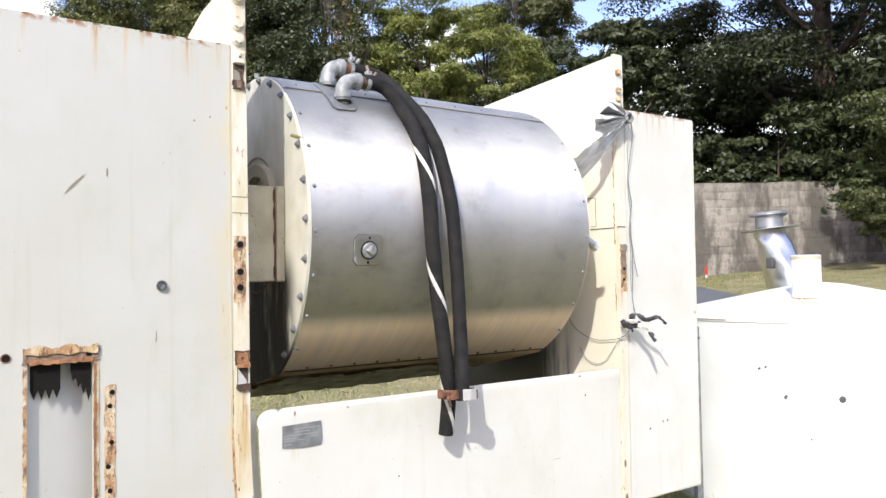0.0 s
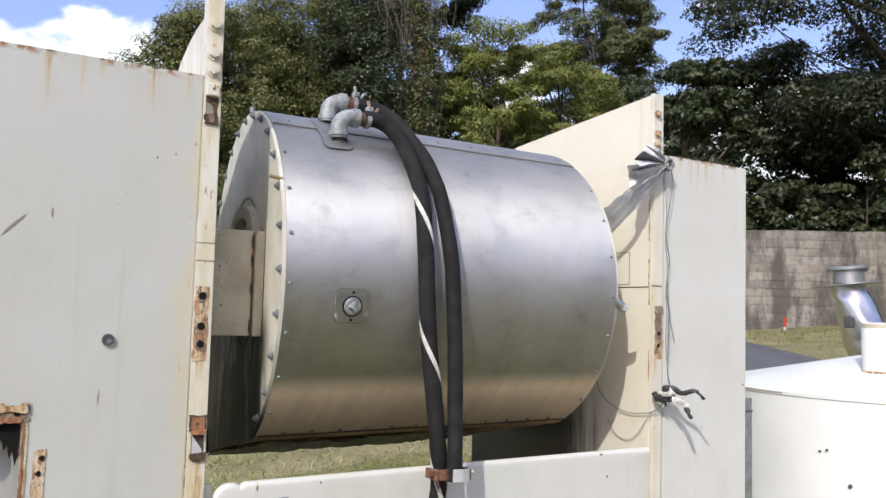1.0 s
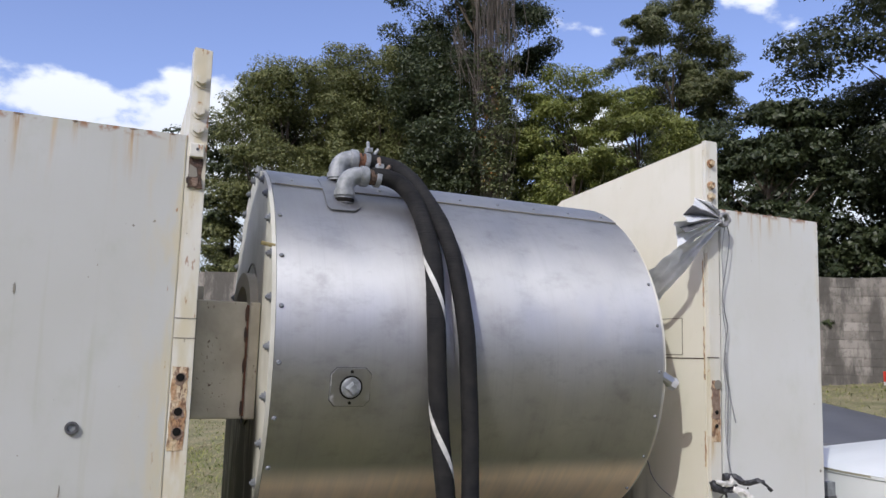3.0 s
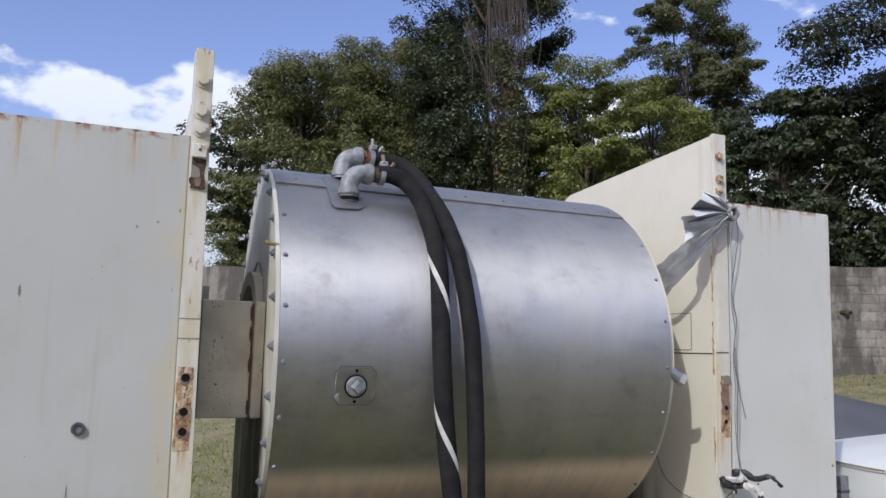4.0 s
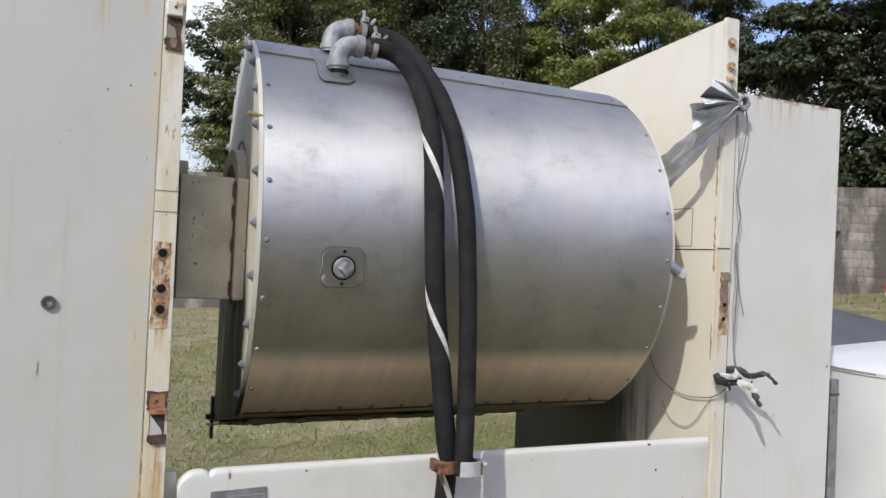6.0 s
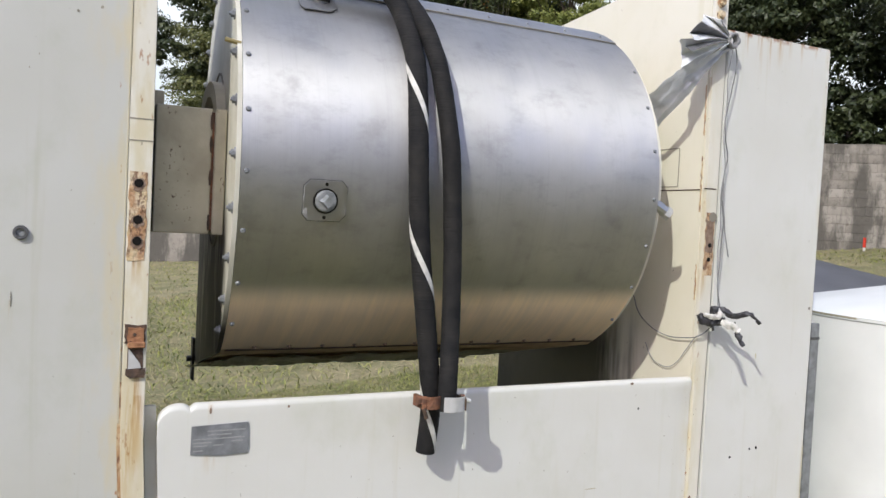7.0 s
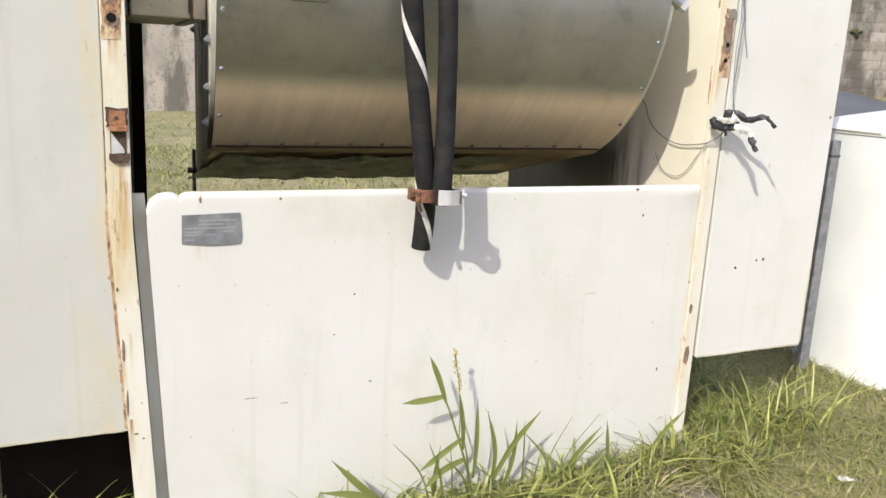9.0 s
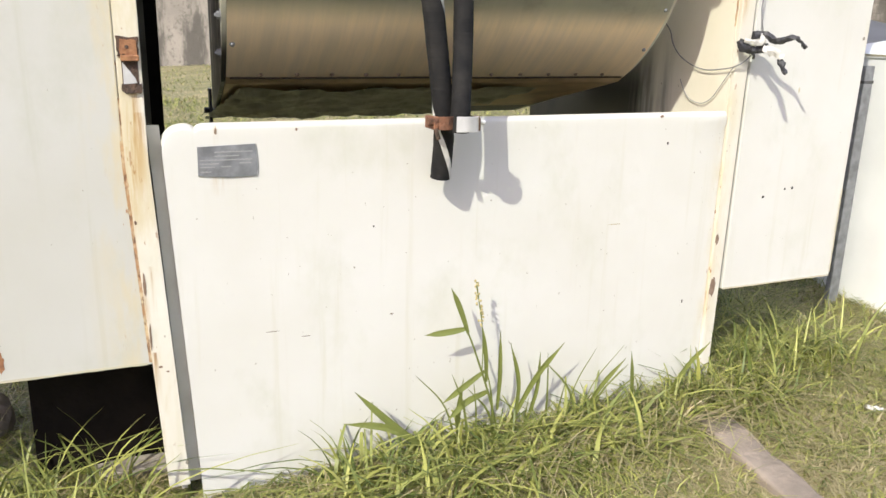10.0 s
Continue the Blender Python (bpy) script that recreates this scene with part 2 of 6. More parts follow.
def brushed(name, base, rough):
    """Rolled stainless sheet, brushed round the drum: soft dents, smudges and fine hair lines."""
    m, n, l, sh, mix, co = material(name, base, rough, 1.0, other=tuple(c * 0.88 for c in base), scale=4.0, bump=0.0)
    hair = stretched(n, l, co, (260, 3, 3), 3.0, 0.6)
    smear = stretched(n, l, co, (7, 5, 5), 6.0, 0.62, 2.2)
    dent = stretched(n, l, co, (4.5, 4.0, 4.0), 3.0, 0.5, 5.5)
    dark = ramp(n, l, stretched(n, l, co, (6, 7, 7), 6.0, 0.65, 8.1), 0.54, 0.74)
    colour = layer(n, l, mix.outputs["Result"], tuple(c * 0.55 for c in base), add_math(n, l, "MULTIPLY", dark, 0.5))
    line = ramp(n, l, stretched(n, l, co, (120, 1.6, 1.6), 4.0, 0.7, 6.6), 0.46, 0.80)          # brushing left darker and lighter strokes
    colour = layer(n, l, colour, tuple(c * 0.62 for c in base), add_math(n, l, "MULTIPLY", line, 0.18))
    blot = ramp(n, l, stretched(n, l, co, (8, 15, 15), 7.0, 0.7, 1.3), 0.50, 0.70)
    colour = layer(n, l, colour, tuple(c * 0.66 for c in base), add_math(n, l, "MULTIPLY", blot, 0.42))
    l.new(colour, sh.inputs["Base Color"])
    rg = n.new("ShaderNodeMapRange")
    rg.inputs["From Min"].default_value, rg.inputs["From Max"].default_value = 0.3, 0.7
    rg.inputs["To Min"].default_value, rg.inputs["To Max"].default_value = rough - 0.11, rough + 0.10
    l.new(smear, rg.inputs["Value"])
    l.new(rg.outputs["Result"], sh.inputs["Roughness"])
    b1, b2 = n.new("ShaderNodeBump"), n.new("ShaderNodeBump")
    b1.inputs["Strength"].default_value, b1.inputs["Distance"].default_value = 0.24, 0.007
    b2.inputs["Strength"].default_value, b2.inputs["Distance"].default_value = 0.16, 0.001
    l.new(dent, b1.inputs["Height"])
    l.new(hair, b2.inputs["Height"])
    l.new(b1.outputs["Normal"], b2.inputs["Normal"])
    l.new(b2.outputs["Normal"], sh.inputs["Normal"])
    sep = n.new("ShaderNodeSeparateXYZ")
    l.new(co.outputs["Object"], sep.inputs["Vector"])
    bounce_streaks = ramp(n, l, stretched(n, l, co, (30, 2.5, 2.5), 6.0, 0.65, 3.3), 0.30, 0.75)     # warm reflection of the sunlit ground, painted low on the drum in streaks
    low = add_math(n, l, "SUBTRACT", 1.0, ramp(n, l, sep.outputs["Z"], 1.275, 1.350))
    bounce = add_math(n, l, "MULTIPLY", add_math(n, l, "ADD", add_math(n, l, "MULTIPLY", bounce_streaks, 0.25), 0.75), low)
    l.new(layer(n, l, colour, (1.0, 0.81, 0.59), bounce), sh.inputs["Base Color"])
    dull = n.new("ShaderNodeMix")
    l.new(bounce, dull.inputs["Factor"])
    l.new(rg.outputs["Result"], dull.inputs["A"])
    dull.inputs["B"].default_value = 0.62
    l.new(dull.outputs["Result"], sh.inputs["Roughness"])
    l.new(add_math(n, l, "SUBTRACT", 1.0, add_math(n, l, "MULTIPLY", bounce, 0.5)), sh.inputs["Metallic"])
    sh.inputs["Anisotropic"].default_value, sh.inputs["Anisotropic Rotation"].default_value = 0.75, 0.25
    tg = n.new("ShaderNodeTangent")
    tg.direction_type, tg.axis = "RADIAL", "X"
    l.new(tg.outputs["Tangent"], sh.inputs["Tangent"])
    return m


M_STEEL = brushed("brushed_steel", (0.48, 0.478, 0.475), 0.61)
M_STEEL_PLATE = brushed("port_steel", (0.43, 0.427, 0.423), 0.60)
M_RUST = material("rust", (0.22, 0.095, 0.05), 0.9, other=(0.085, 0.045, 0.03), scale=40, bump=0.6, bump_scale=120)[0]
M_GALV = material("galvanized", (0.36, 0.37, 0.38), 0.6, 0.3, other=(0.19, 0.20, 0.205), scale=34, bump=0.4)[0]
M_RUBBER, _n, _l, _sh, _mix, _co = material("black_rubber", (0.011, 0.011, 0.012), 0.80, other=(0.022, 0.021, 0.020), scale=20, bump=0.3, bump_scale=150)
_sh.inputs["Specular IOR Level"].default_value = 0.18
_rib = _n.new("ShaderNodeBump")                        # the fabric wrap of the hoses
_rib.inputs["Strength"].default_value, _rib.inputs["Distance"].default_value = 0.5, 0.004
_l.new(stretched(_n, _l, _co, (14, 14, 190), 2.0, 0.5), _rib.inputs["Height"])
_l.new(_rib.outputs["Normal"], _sh.inputs["Normal"])
M_DARK = material("dark_steel", (0.10, 0.10, 0.105), 0.5, 0.4, bump=0.2)[0]
M_FOIL = material("foil", (0.86, 0.87, 0.89), 0.30, 0.15, other=(0.66, 0.67, 0.69), scale=14, bump=0.2)[0]
M_PLATE = material("plate_grey", (0.25, 0.26, 0.275), 0.5, 0.3, other=(0.15, 0.155, 0.165), scale=26, bump=0.2)[0]
M_GROUND, _n, _l, _sh, _mix, _co = material("ground_turf", (0.150, 0.148, 0.064), 0.95, other=(0.285, 0.245, 0.140), scale=1.6, bump=0.9, bump_scale=55)
_c = layer(_n, _l, _mix.outputs["Result"], (0.30, 0.265, 0.15), add_math(_n, _l, "MULTIPLY", ramp(_n, _l, stretched(_n, _l, _co, (38, 38, 38), 6.0, 0.7, 1.7), 0.50, 0.68), 0.6))      # straw thatch
_c = layer(_n, _l, _c, (0.045, 0.05, 0.02), add_math(_n, _l, "MULTIPLY", ramp(_n, _l, stretched(_n, _l, _co, (24, 24, 24), 6.0, 0.7, 6.1), 0.52, 0.70), 0.75))
_l.new(_c, _sh.inputs["Base Color"])
M_WALL, _n, _l, _sh, _mix, _co = material("block_wall", (0.25, 0.225, 0.195), 0.95, other=(0.15, 0.135, 0.118), scale=1.2, bump=0.5, bump_scale=18)
_geo, _inf = _n.new("ShaderNodeNewGeometry"), _n.new("ShaderNodeObjectInfo")
_mould = _n.new("ShaderNodeTexNoise")
_mould.inputs["Scale"].default_value, _mould.inputs["Detail"].default_value, _mould.inputs["Roughness"].default_value = 0.9, 8.0, 0.65
_run = _n.new("ShaderNodeMapping")                       # mould that runs down the face
_run.inputs["Scale"].default_value = (1.5, 1.5, 0.45)
_l.new(_geo.outputs["Position"], _run.inputs["Vector"])
_l.new(_run.outputs["Vector"], _mould.inputs["Vector"])
_pale = layer(_n, _l, _mix.outputs["Result"], (0.40, 0.37, 0.33), add_math(_n, _l, "MULTIPLY", _inf.outputs["Random"], 0.5))
_fine = _n.new("ShaderNodeTexNoise")
_fine.inputs["Scale"].default_value, _fine.inputs["Detail"].default_value, _fine.inputs["Roughness"].default_value = 7.0, 9.0, 0.75
_l.new(_geo.outputs["Position"], _fine.inputs["Vector"])
_pale = layer(_n, _l, _pale, (0.10, 0.092, 0.08), add_math(_n, _l, "MULTIPLY", ramp(_n, _l, _fine.outputs["Fac"], 0.50, 0.66), 0.75))
_l.new(layer(_n, _l, _pale, (0.065, 0.06, 0.052), add_math(_n, _l, "MULTIPLY", ramp(_n, _l, _mould.outputs["Fac"], 0.44, 0.58), 0.85)), _sh.inputs["Base Color"])
M_BARK = material("bark", (0.10, 0.075, 0.055), 0.95, other=(0.05, 0.04, 0.03), scale=5, bump=0.8, bump_scale=25)[0]
M_WHITE_TANK = material("white_tank_paint", (0.74, 0.75, 0.74), 0.4, other=(0.68, 0.69, 0.68), scale=4, bump=0.04)[0]
M_OLD_WOOD = material("old_wood", (0.30, 0.27, 0.24), 0.9, other=(0.18, 0.16, 0.14), scale=30, bump=0.6, bump_scale=50)[0]
M_STONE = material("grey_slab", (0.27, 0.225, 0.185), 0.9, other=(0.18, 0.15, 0.125), scale=12, bump=0.4)[0]


M_FLANGE_PAINT = material("flange_paint", (0.66, 0.64, 0.55), 0.5, other=(0.55, 0.52, 0.42), scale=9, bump=0.1)[0]
M_END_PAINT, _n, _l, _sh, _mix, _co = material("end_plate_paint", (0.60, 0.58, 0.50), 0.5, other=(0.48, 0.46, 0.38), scale=9, bump=0.1)
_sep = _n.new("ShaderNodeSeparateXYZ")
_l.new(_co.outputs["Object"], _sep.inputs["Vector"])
_lower_back = add_math(_n, _l, "MULTIPLY", ramp(_n, _l, _sep.outputs["Y"], 0.03, 0.16), add_math(_n, _l, "SUBTRACT", 1.0, ramp(_n, _l, _sep.outputs["Z"], 1.44, 1.62)))     # blotchy black towards the lower back
_l.new(layer(_n, _l, _mix.outputs["Result"], (0.028, 0.025, 0.02), add_math(_n, _l, "MULTIPLY", _lower_back, ramp(_n, _l, stretched(_n, _l, _co, (9, 9, 2.2), 6.0, 0.65, 3.0), 0.26, 0.50))), _sh.inputs["Base Color"])
M_BOX_PAINT, _n, _l, _sh, _mix, _co = material("box_paint", (0.45, 0.415, 0.31), 0.5, other=(0.35, 0.315, 0.23), scale=14, bump=0.1)
_chip = add_math(_n, _l, "MULTIPLY", ramp(_n, _l, stretched(_n, _l, _co, (110, 110, 60), 3.0, 0.6, 2.0), 0.62, 0.65), ramp(_n, _l, stretched(_n, _l, _co, (14, 14, 9), 3.0, 0.5, 6.0), 0.52, 0.62))
_l.new(layer(_n, _l, _mix.outputs["Result"], (0.09, 0.05, 0.03), _chip), _sh.inputs["Base Color"])
M_RUST_ORANGE = material("orange_rust", (0.36, 0.18, 0.085), 0.85, other=(0.20, 0.09, 0.045), scale=50, bump=0.4, bump_scale=120)[0]
M_RUST_DARK = material("old_rust", (0.10, 0.06, 0.04), 0.9, other=(0.04, 0.03, 0.025), scale=45, bump=0.6, bump_scale=140)[0]
M_RUST_PAINT, _n, _l, _sh, _mix, _co = material("flaking_paint", (0.58, 0.50, 0.36), 0.7, other=(0.48, 0.35, 0.19), scale=16, bump=0.5, bump_scale=90)
_c = layer(_n, _l, _mix.outputs["Result"], (0.31, 0.15, 0.06), add_math(_n, _l, "MULTIPLY", ramp(_n, _l, stretched(_n, _l, _co, (30, 30, 16), 6.0, 0.7, 1.1), 0.40, 0.60), 0.80))
_c = layer(_n, _l, _c, (0.12, 0.055, 0.03), add_math(_n, _l, "MULTIPLY", ramp(_n, _l, stretched(_n, _l, _co, (60, 60, 30), 6.0, 0.7, 5.1), 0.51, 0.60), 0.85))
_l.new(layer(_n, _l, _c, (0.035, 0.025, 0.02), ramp(_n, _l, stretched(_n, _l, _co, (95, 95, 60), 4.0, 0.6, 8.1), 0.68, 0.72)), _sh.inputs["Base Color"])
M_RUST_GREY = material("brown_scale", (0.16, 0.105, 0.075), 0.85, other=(0.26, 0.19, 0.14), scale=60, bump=0.6, bump_scale=120)[0]
# deep shade put into a near-black base colour
M_SHADE_BLACK = material("shade_black", (0.008, 0.007, 0.006), 0.95, other=(0.014, 0.011, 0.009), scale=10, bump=0.4, spec=0.08)[0]
M_WEB_SHADE = material("web_shade_olive", (0.16, 0.145, 0.115), 0.8, other=(0.09, 0.08, 0.06), scale=5, bump=0.2)[0]
M_HOLE = material("hole_black", (0.010, 0.009, 0.008), 0.95, spec=0.2)[0]
M_SEAM = material("seam_grey", (0.24, 0.22, 0.18), 0.8)[0]
M_SEAM_CREAM = material("seam_cream", (0.50, 0.46, 0.34), 0.7)[0]
M_BRASS = material("brass", (0.45, 0.36, 0.16), 0.45, 0.8)[0]
M_STEEL_DULL = material("dull_steel", (0.46, 0.46, 0.46), 0.42, 1.0, scale=8, bump=0.08)[0]
M_MIRROR = material("mirror_steel", (0.72, 0.71, 0.70), 0.28, 1.0, scale=4, bump=0.1, bump_scale=9)[0]
M_SHEET_GREY = material("grey_sheet", (0.20, 0.20, 0.21), 0.45, 0.5, scale=3, bump=0.1)[0]
# brown ground reflection put into the underside's base colour
M_GROUND_GLOW = material("ground_glow_steel", (0.62, 0.47, 0.30), 0.5, 0.8, other=(0.42, 0.31, 0.19), scale=9, bump=0.1)[0]
M_FOIL_DULL = material("dull_foil", (0.62, 0.60, 0.50), 0.40, 0.7, other=(0.40, 0.38, 0.30), scale=12, bump=0.2)[0]
# dark copy of the tarp's colour for its shaded folds
M_TARP_SHADE = material("tarp_fold_shade", (0.15, 0.15, 0.16), 0.5, other=(0.08, 0.08, 0.085), scale=20, bump=0.2)[0]
M_FOIL_GREY = material("grey_film", (0.22, 0.22, 0.23), 0.5, bump=0.2)[0]
M_GALV_LIGHT = material("galvanized_light", (0.55, 0.55, 0.55), 0.5, 0.3, scale=30, bump=0.15)[0]
M_STRIPE = material("stripe_white", (0.62, 0.61, 0.58), 0.6, other=(0.42, 0.41, 0.39), scale=40)[0]
M_STRING = material("string_dark", (0.17, 0.17, 0.175), 0.7)[0]
M_STRING_LIGHT = material("string_grey", (0.26, 0.26, 0.26), 0.8)[0]
M_TAPE = material("black_tape", (0.035, 0.035, 0.04), 0.45, bump=0.3)[0]
M_PRINT = material("print_white", (0.34, 0.34, 0.34), 0.6)[0]
M_RED = material("red_paint", (0.55, 0.04, 0.02), 0.5)[0]


def leaf_material(name, base, other, rough=0.5, trans=0.25):
    m = bpy.data.materials.new(name)
    m.use_nodes = True
    n, l = m.node_tree.nodes, m.node_tree.links
    sh = n["Principled BSDF"]
    geo = n.new("ShaderNodeNewGeometry")
    mix = n.new("ShaderNodeMix")
    mix.data_type = "RGBA"
    mix.inputs["A"].default_value, mix.inputs["B"].default_value = (*base, 1), (*other, 1)
    l.new(geo.outputs["Random Per Island"], mix.inputs["Factor"])
    l.new(mix.outputs["Result"], sh.inputs["Base Color"])
    sh.inputs["Roughness"].default_value = rough
    tr = n.new("ShaderNodeBsdfTranslucent")
    l.new(mix.outputs["Result"], tr.inputs["Color"])
    ms = n.new("ShaderNodeMixShader")
    ms.inputs["Fac"].default_value = trans
    l.new(sh.outputs["BSDF"], ms.inputs[1])
    l.new(tr.outputs["BSDF"], ms.inputs[2])
    l.new(ms.outputs["Shader"], n["Material Output"].inputs["Surface"])
    return m


M_GRASS = leaf_material("grass_blade", (0.090, 0.130, 0.032), (0.43, 0.435, 0.125))
M_STRAW = leaf_material("dry_grass", (0.47, 0.40, 0.255), (0.29, 0.265, 0.125))
M_LEAF_MID = leaf_material("leaf_mid", (0.060, 0.078, 0.026), (0.165, 0.170, 0.070))
M_LEAF_OLIVE = leaf_material("leaf_olive", (0.078, 0.092, 0.030), (0.225, 0.232, 0.082))
M_LEAF_LIGHT = leaf_material("leaf_light", (0.100, 0.130, 0.024), (0.275, 0.290, 0.075))
M_LEAF_SHRUB = leaf_material("leaf_shrub", (0.045, 0.062, 0.018), (0.12, 0.13, 0.045))
M_LEAF_DEEP = leaf_material("leaf_deep", (0.018, 0.027, 0.011), (0.060, 0.072, 0.029))
M_LEAF_DARK = leaf_material("leaf_dark", (0.024, 0.038, 0.014), (0.075, 0.090, 0.036))
M_VINE = leaf_material("dry_vine", (0.060, 0.051, 0.042), (0.25, 0.215, 0.18))
M_VINE_LEAF = leaf_material("vine_leaf", (0.35, 0.14, 0.02), (0.22, 0.16, 0.04))
M_SEED = leaf_material("seed", (0.45, 0.38, 0.16), (0.60, 0.52, 0.28))


# ---- mesh helpers ----
def mesh_of(name, bm, mat, smooth=False):
    me = bpy.data.meshes.new(name)
    bm.normal_update()
    if smooth:
        for e in bm.edges:
            e.smooth = len(e.link_faces) == 2 and e.calc_face_angle(3.0) < 0.6
    bm.to_mesh(me)
    bm.free()
    if smooth:
        for p in me.polygons:
            p.use_smooth = True
    if mat:
        me.materials.append(mat)
    return me


def part(name, bm, mat, parent, label="", smooth=False):
    ob = new(name, mesh_of(name, bm, mat, smooth))
    ob.parent = parent
    if label:
        ob["label"] = label
    return ob


def thing(name, label, category, at=(0, 0, 0), group="", kind=""):
    ob = new(name)
    ob.location = at
    ob.empty_display_size = 0.1
    return tagged(ob, label, category, group, kind)


def box(x0, x1, y0, y1, z0, z1, bevel=0.0, segments=2, bm=None):
    own = bmesh.new()
    bmesh.ops.create_cube(own, size=1.0, matrix=Matrix.Translation(((x0 + x1) / 2, (y0 + y1) / 2, (z0 + z1) / 2)) @ Matrix.Diagonal((x1 - x0, y1 - y0, z1 - z0, 1)))
    if bevel:
        bmesh.ops.bevel(own, geom=own.edges[:], offset=bevel, segments=segments, affect="EDGES", profile=0.5)
    return join(bm, own)


def join(bm, own):
    if bm is None:
        return own
    me = bpy.data.meshes.new("tmp")
    own.to_mesh(me)
    own.free()
    bm.from_mesh(me)
    bpy.data.meshes.remove(me)
    return bm


def rod(a, b, r0, r1=None, sides=16, bm=None, caps=True, bevel=0.0):
    a, b = Vector(a), Vector(b)
    r1 = r0 if r1 is None else r1
    own = bmesh.new()
    m = Matrix.Translation((a + b) / 2) @ (b - a).to_track_quat("Z", "Y").to_matrix().to_4x4()
    bmesh.ops.create_cone(own, cap_ends=caps, segments=sides, radius1=r0, radius2=r1, depth=(b - a).length, matrix=m)
    if bevel:
        rim = [e for e in own.edges if len(e.link_faces) == 2 and any(len(f.verts) > 4 for f in e.link_faces)]
        bmesh.ops.bevel(own, geom=rim, offset=bevel, segments=2, affect="EDGES")
    return join(bm, own)


def tube(points, radius, sides=12, bm=None, closed_ends=True):
    """A tube along points, with its own radius at each if radius is a list."""
    bm = bm or bmesh.new()
    pts = [Vector(p) for p in points]
    radii = radius if isinstance(radius, (list, tuple)) else [radius] * len(pts)
    up, rings = None, []
    for i, p in enumerate(pts):
        d = (pts[min(i + 1, len(pts) - 1)] - pts[max(i - 1, 0)]).normalized()
        if up is None:
            up = d.orthogonal().normalized()
        up = (up - d * up.dot(d)).normalized()
        side = d.cross(up)
        rings.append([bm.verts.new(p + (up * math.cos(a) + side * math.sin(a)) * radii[i]) for a in (2 * math.pi * k / sides for k in range(sides))])
    for r0, r1 in zip(rings, rings[1:]):
        for k in range(sides):
            bm.faces.new((r0[k], r0[(k + 1) % sides], r1[(k + 1) % sides], r1[k]))
    if closed_ends:
        bm.faces.new(rings[0][::-1])
        bm.faces.new(rings[-1])
    return bm


def spline(points, steps=8):
    """Points of a smooth curve through the given ones."""
    p = [Vector(q) for q in points]
    p = [2 * p[0] - p[1]] + p + [2 * p[-1] - p[-2]]
    out = []
    for a, b, c, d in zip(p, p[1:], p[2:], p[3:]):
        for k in range(steps):
            t = k / steps
            out.append(0.5 * ((2 * b) + (c - a) * t + (2 * a - 5 * b + 4 * c - d) * t * t + (3 * b - a - 3 * c + d) * t ** 3))
    out.append(p[-2])
    return out


def lathe(profile, axis_at, axis="z", sides=64, bm=None):
    """A body turned from (radius, height) pairs about an axis through axis_at."""
    bm = bm or bmesh.new()
    o = Vector(axis_at)
    rings = []
    for r, h in profile:
        ring = []
        for k in range(sides):
            a = 2 * math.pi * k / sides
            c, s = r * math.cos(a), r * math.sin(a)
            ring.append(bm.verts.new(o + (Vector((c, s, h)) if axis == "z" else Vector((h, -c, s)))))
        rings.append(ring)
    for r0, r1 in zip(rings, rings[1:]):
        for k in range(sides):
            bm.faces.new((r0[k], r0[(k + 1) % sides], r1[(k + 1) % sides], r1[k]))
    bmesh.ops.recalc_face_normals(bm, faces=bm.faces[:])
    return bm


def prism(outline, lo, hi, axis, bm=None, bevel=0.0):
    """An outline of (u, v) pairs drawn out along an axis: x: (y, z), y: (x, z), z: (x, y)."""
    own = bmesh.new()
    place = {"x": lambda u, v, w: (w, u, v), "y": lambda u, v, w: (u, w, v), "z": lambda u, v, w: (u, v, w)}[axis]
    a = [own.verts.new(place(u, v, lo)) for u, v in outline]
    b = [own.verts.new(place(u, v, hi)) for u, v in outline]
    own.faces.new(a)
    own.faces.new(b[::-1])
    for k in range(len(a)):
        j = (k + 1) % len(a)
        own.faces.new((a[j], a[k], b[k], b[j]))
    bmesh.ops.recalc_face_normals(own, faces=own.faces[:])
    if bevel:
        bmesh.ops.bevel(own, geom=own.edges[:], offset=bevel, segments=2, affect="EDGES")
    return join(bm, own)


# ---- ground, wall ----
def ground_z(x, y):
    """The lawn: level round the machine, rising gently towards the wall."""
    rise = 0.09 * (min(x, 20.0) - 1.2) if x > 1.2 else 0.0
    return rise + 0.03 * noise.noise((x * 0.5, y * 0.5, 3.0)) * min(1.0, abs(y) + 0.3)


def build_ground():
    bm = bmesh.new()
    xs = [-900, -300, -100, -40, -20, -12, -8, -6] + [-5 + 0.25 * i for i in range(41)] + [5.5 + 0.75 * i for i in range(30)] + [30, 40, 60, 100, 300, 900]
    ys = [-900, -300, -100, -40, -20, -12, -8, -6] + [-5 + 0.25 * i for i in range(41)] + [5.5 + 0.75 * i for i in range(30)] + [30, 40, 60, 100, 300, 900]
    grid = [[bm.verts.new((x, y, ground_z(x, y))) for x in xs] for y in ys]
    for r0, r1 in zip(grid, grid[1:]):
        for k in range(len(xs) - 1):
            bm.faces.new((r0[k], r0[k + 1], r1[k + 1], r1[k]))
    ob = new("ground", mesh_of("ground", bm, M_GROUND, True))
    tagged(ob, "dry sunlit lawn of green and straw-coloured grass", "ground", kind="structure")


build_ground()

WALL_A, WALL_B = Vector((-14.0, 32.2, 0)), Vector((34.0, -2.5, 0))
WALL_TOP = 3.76


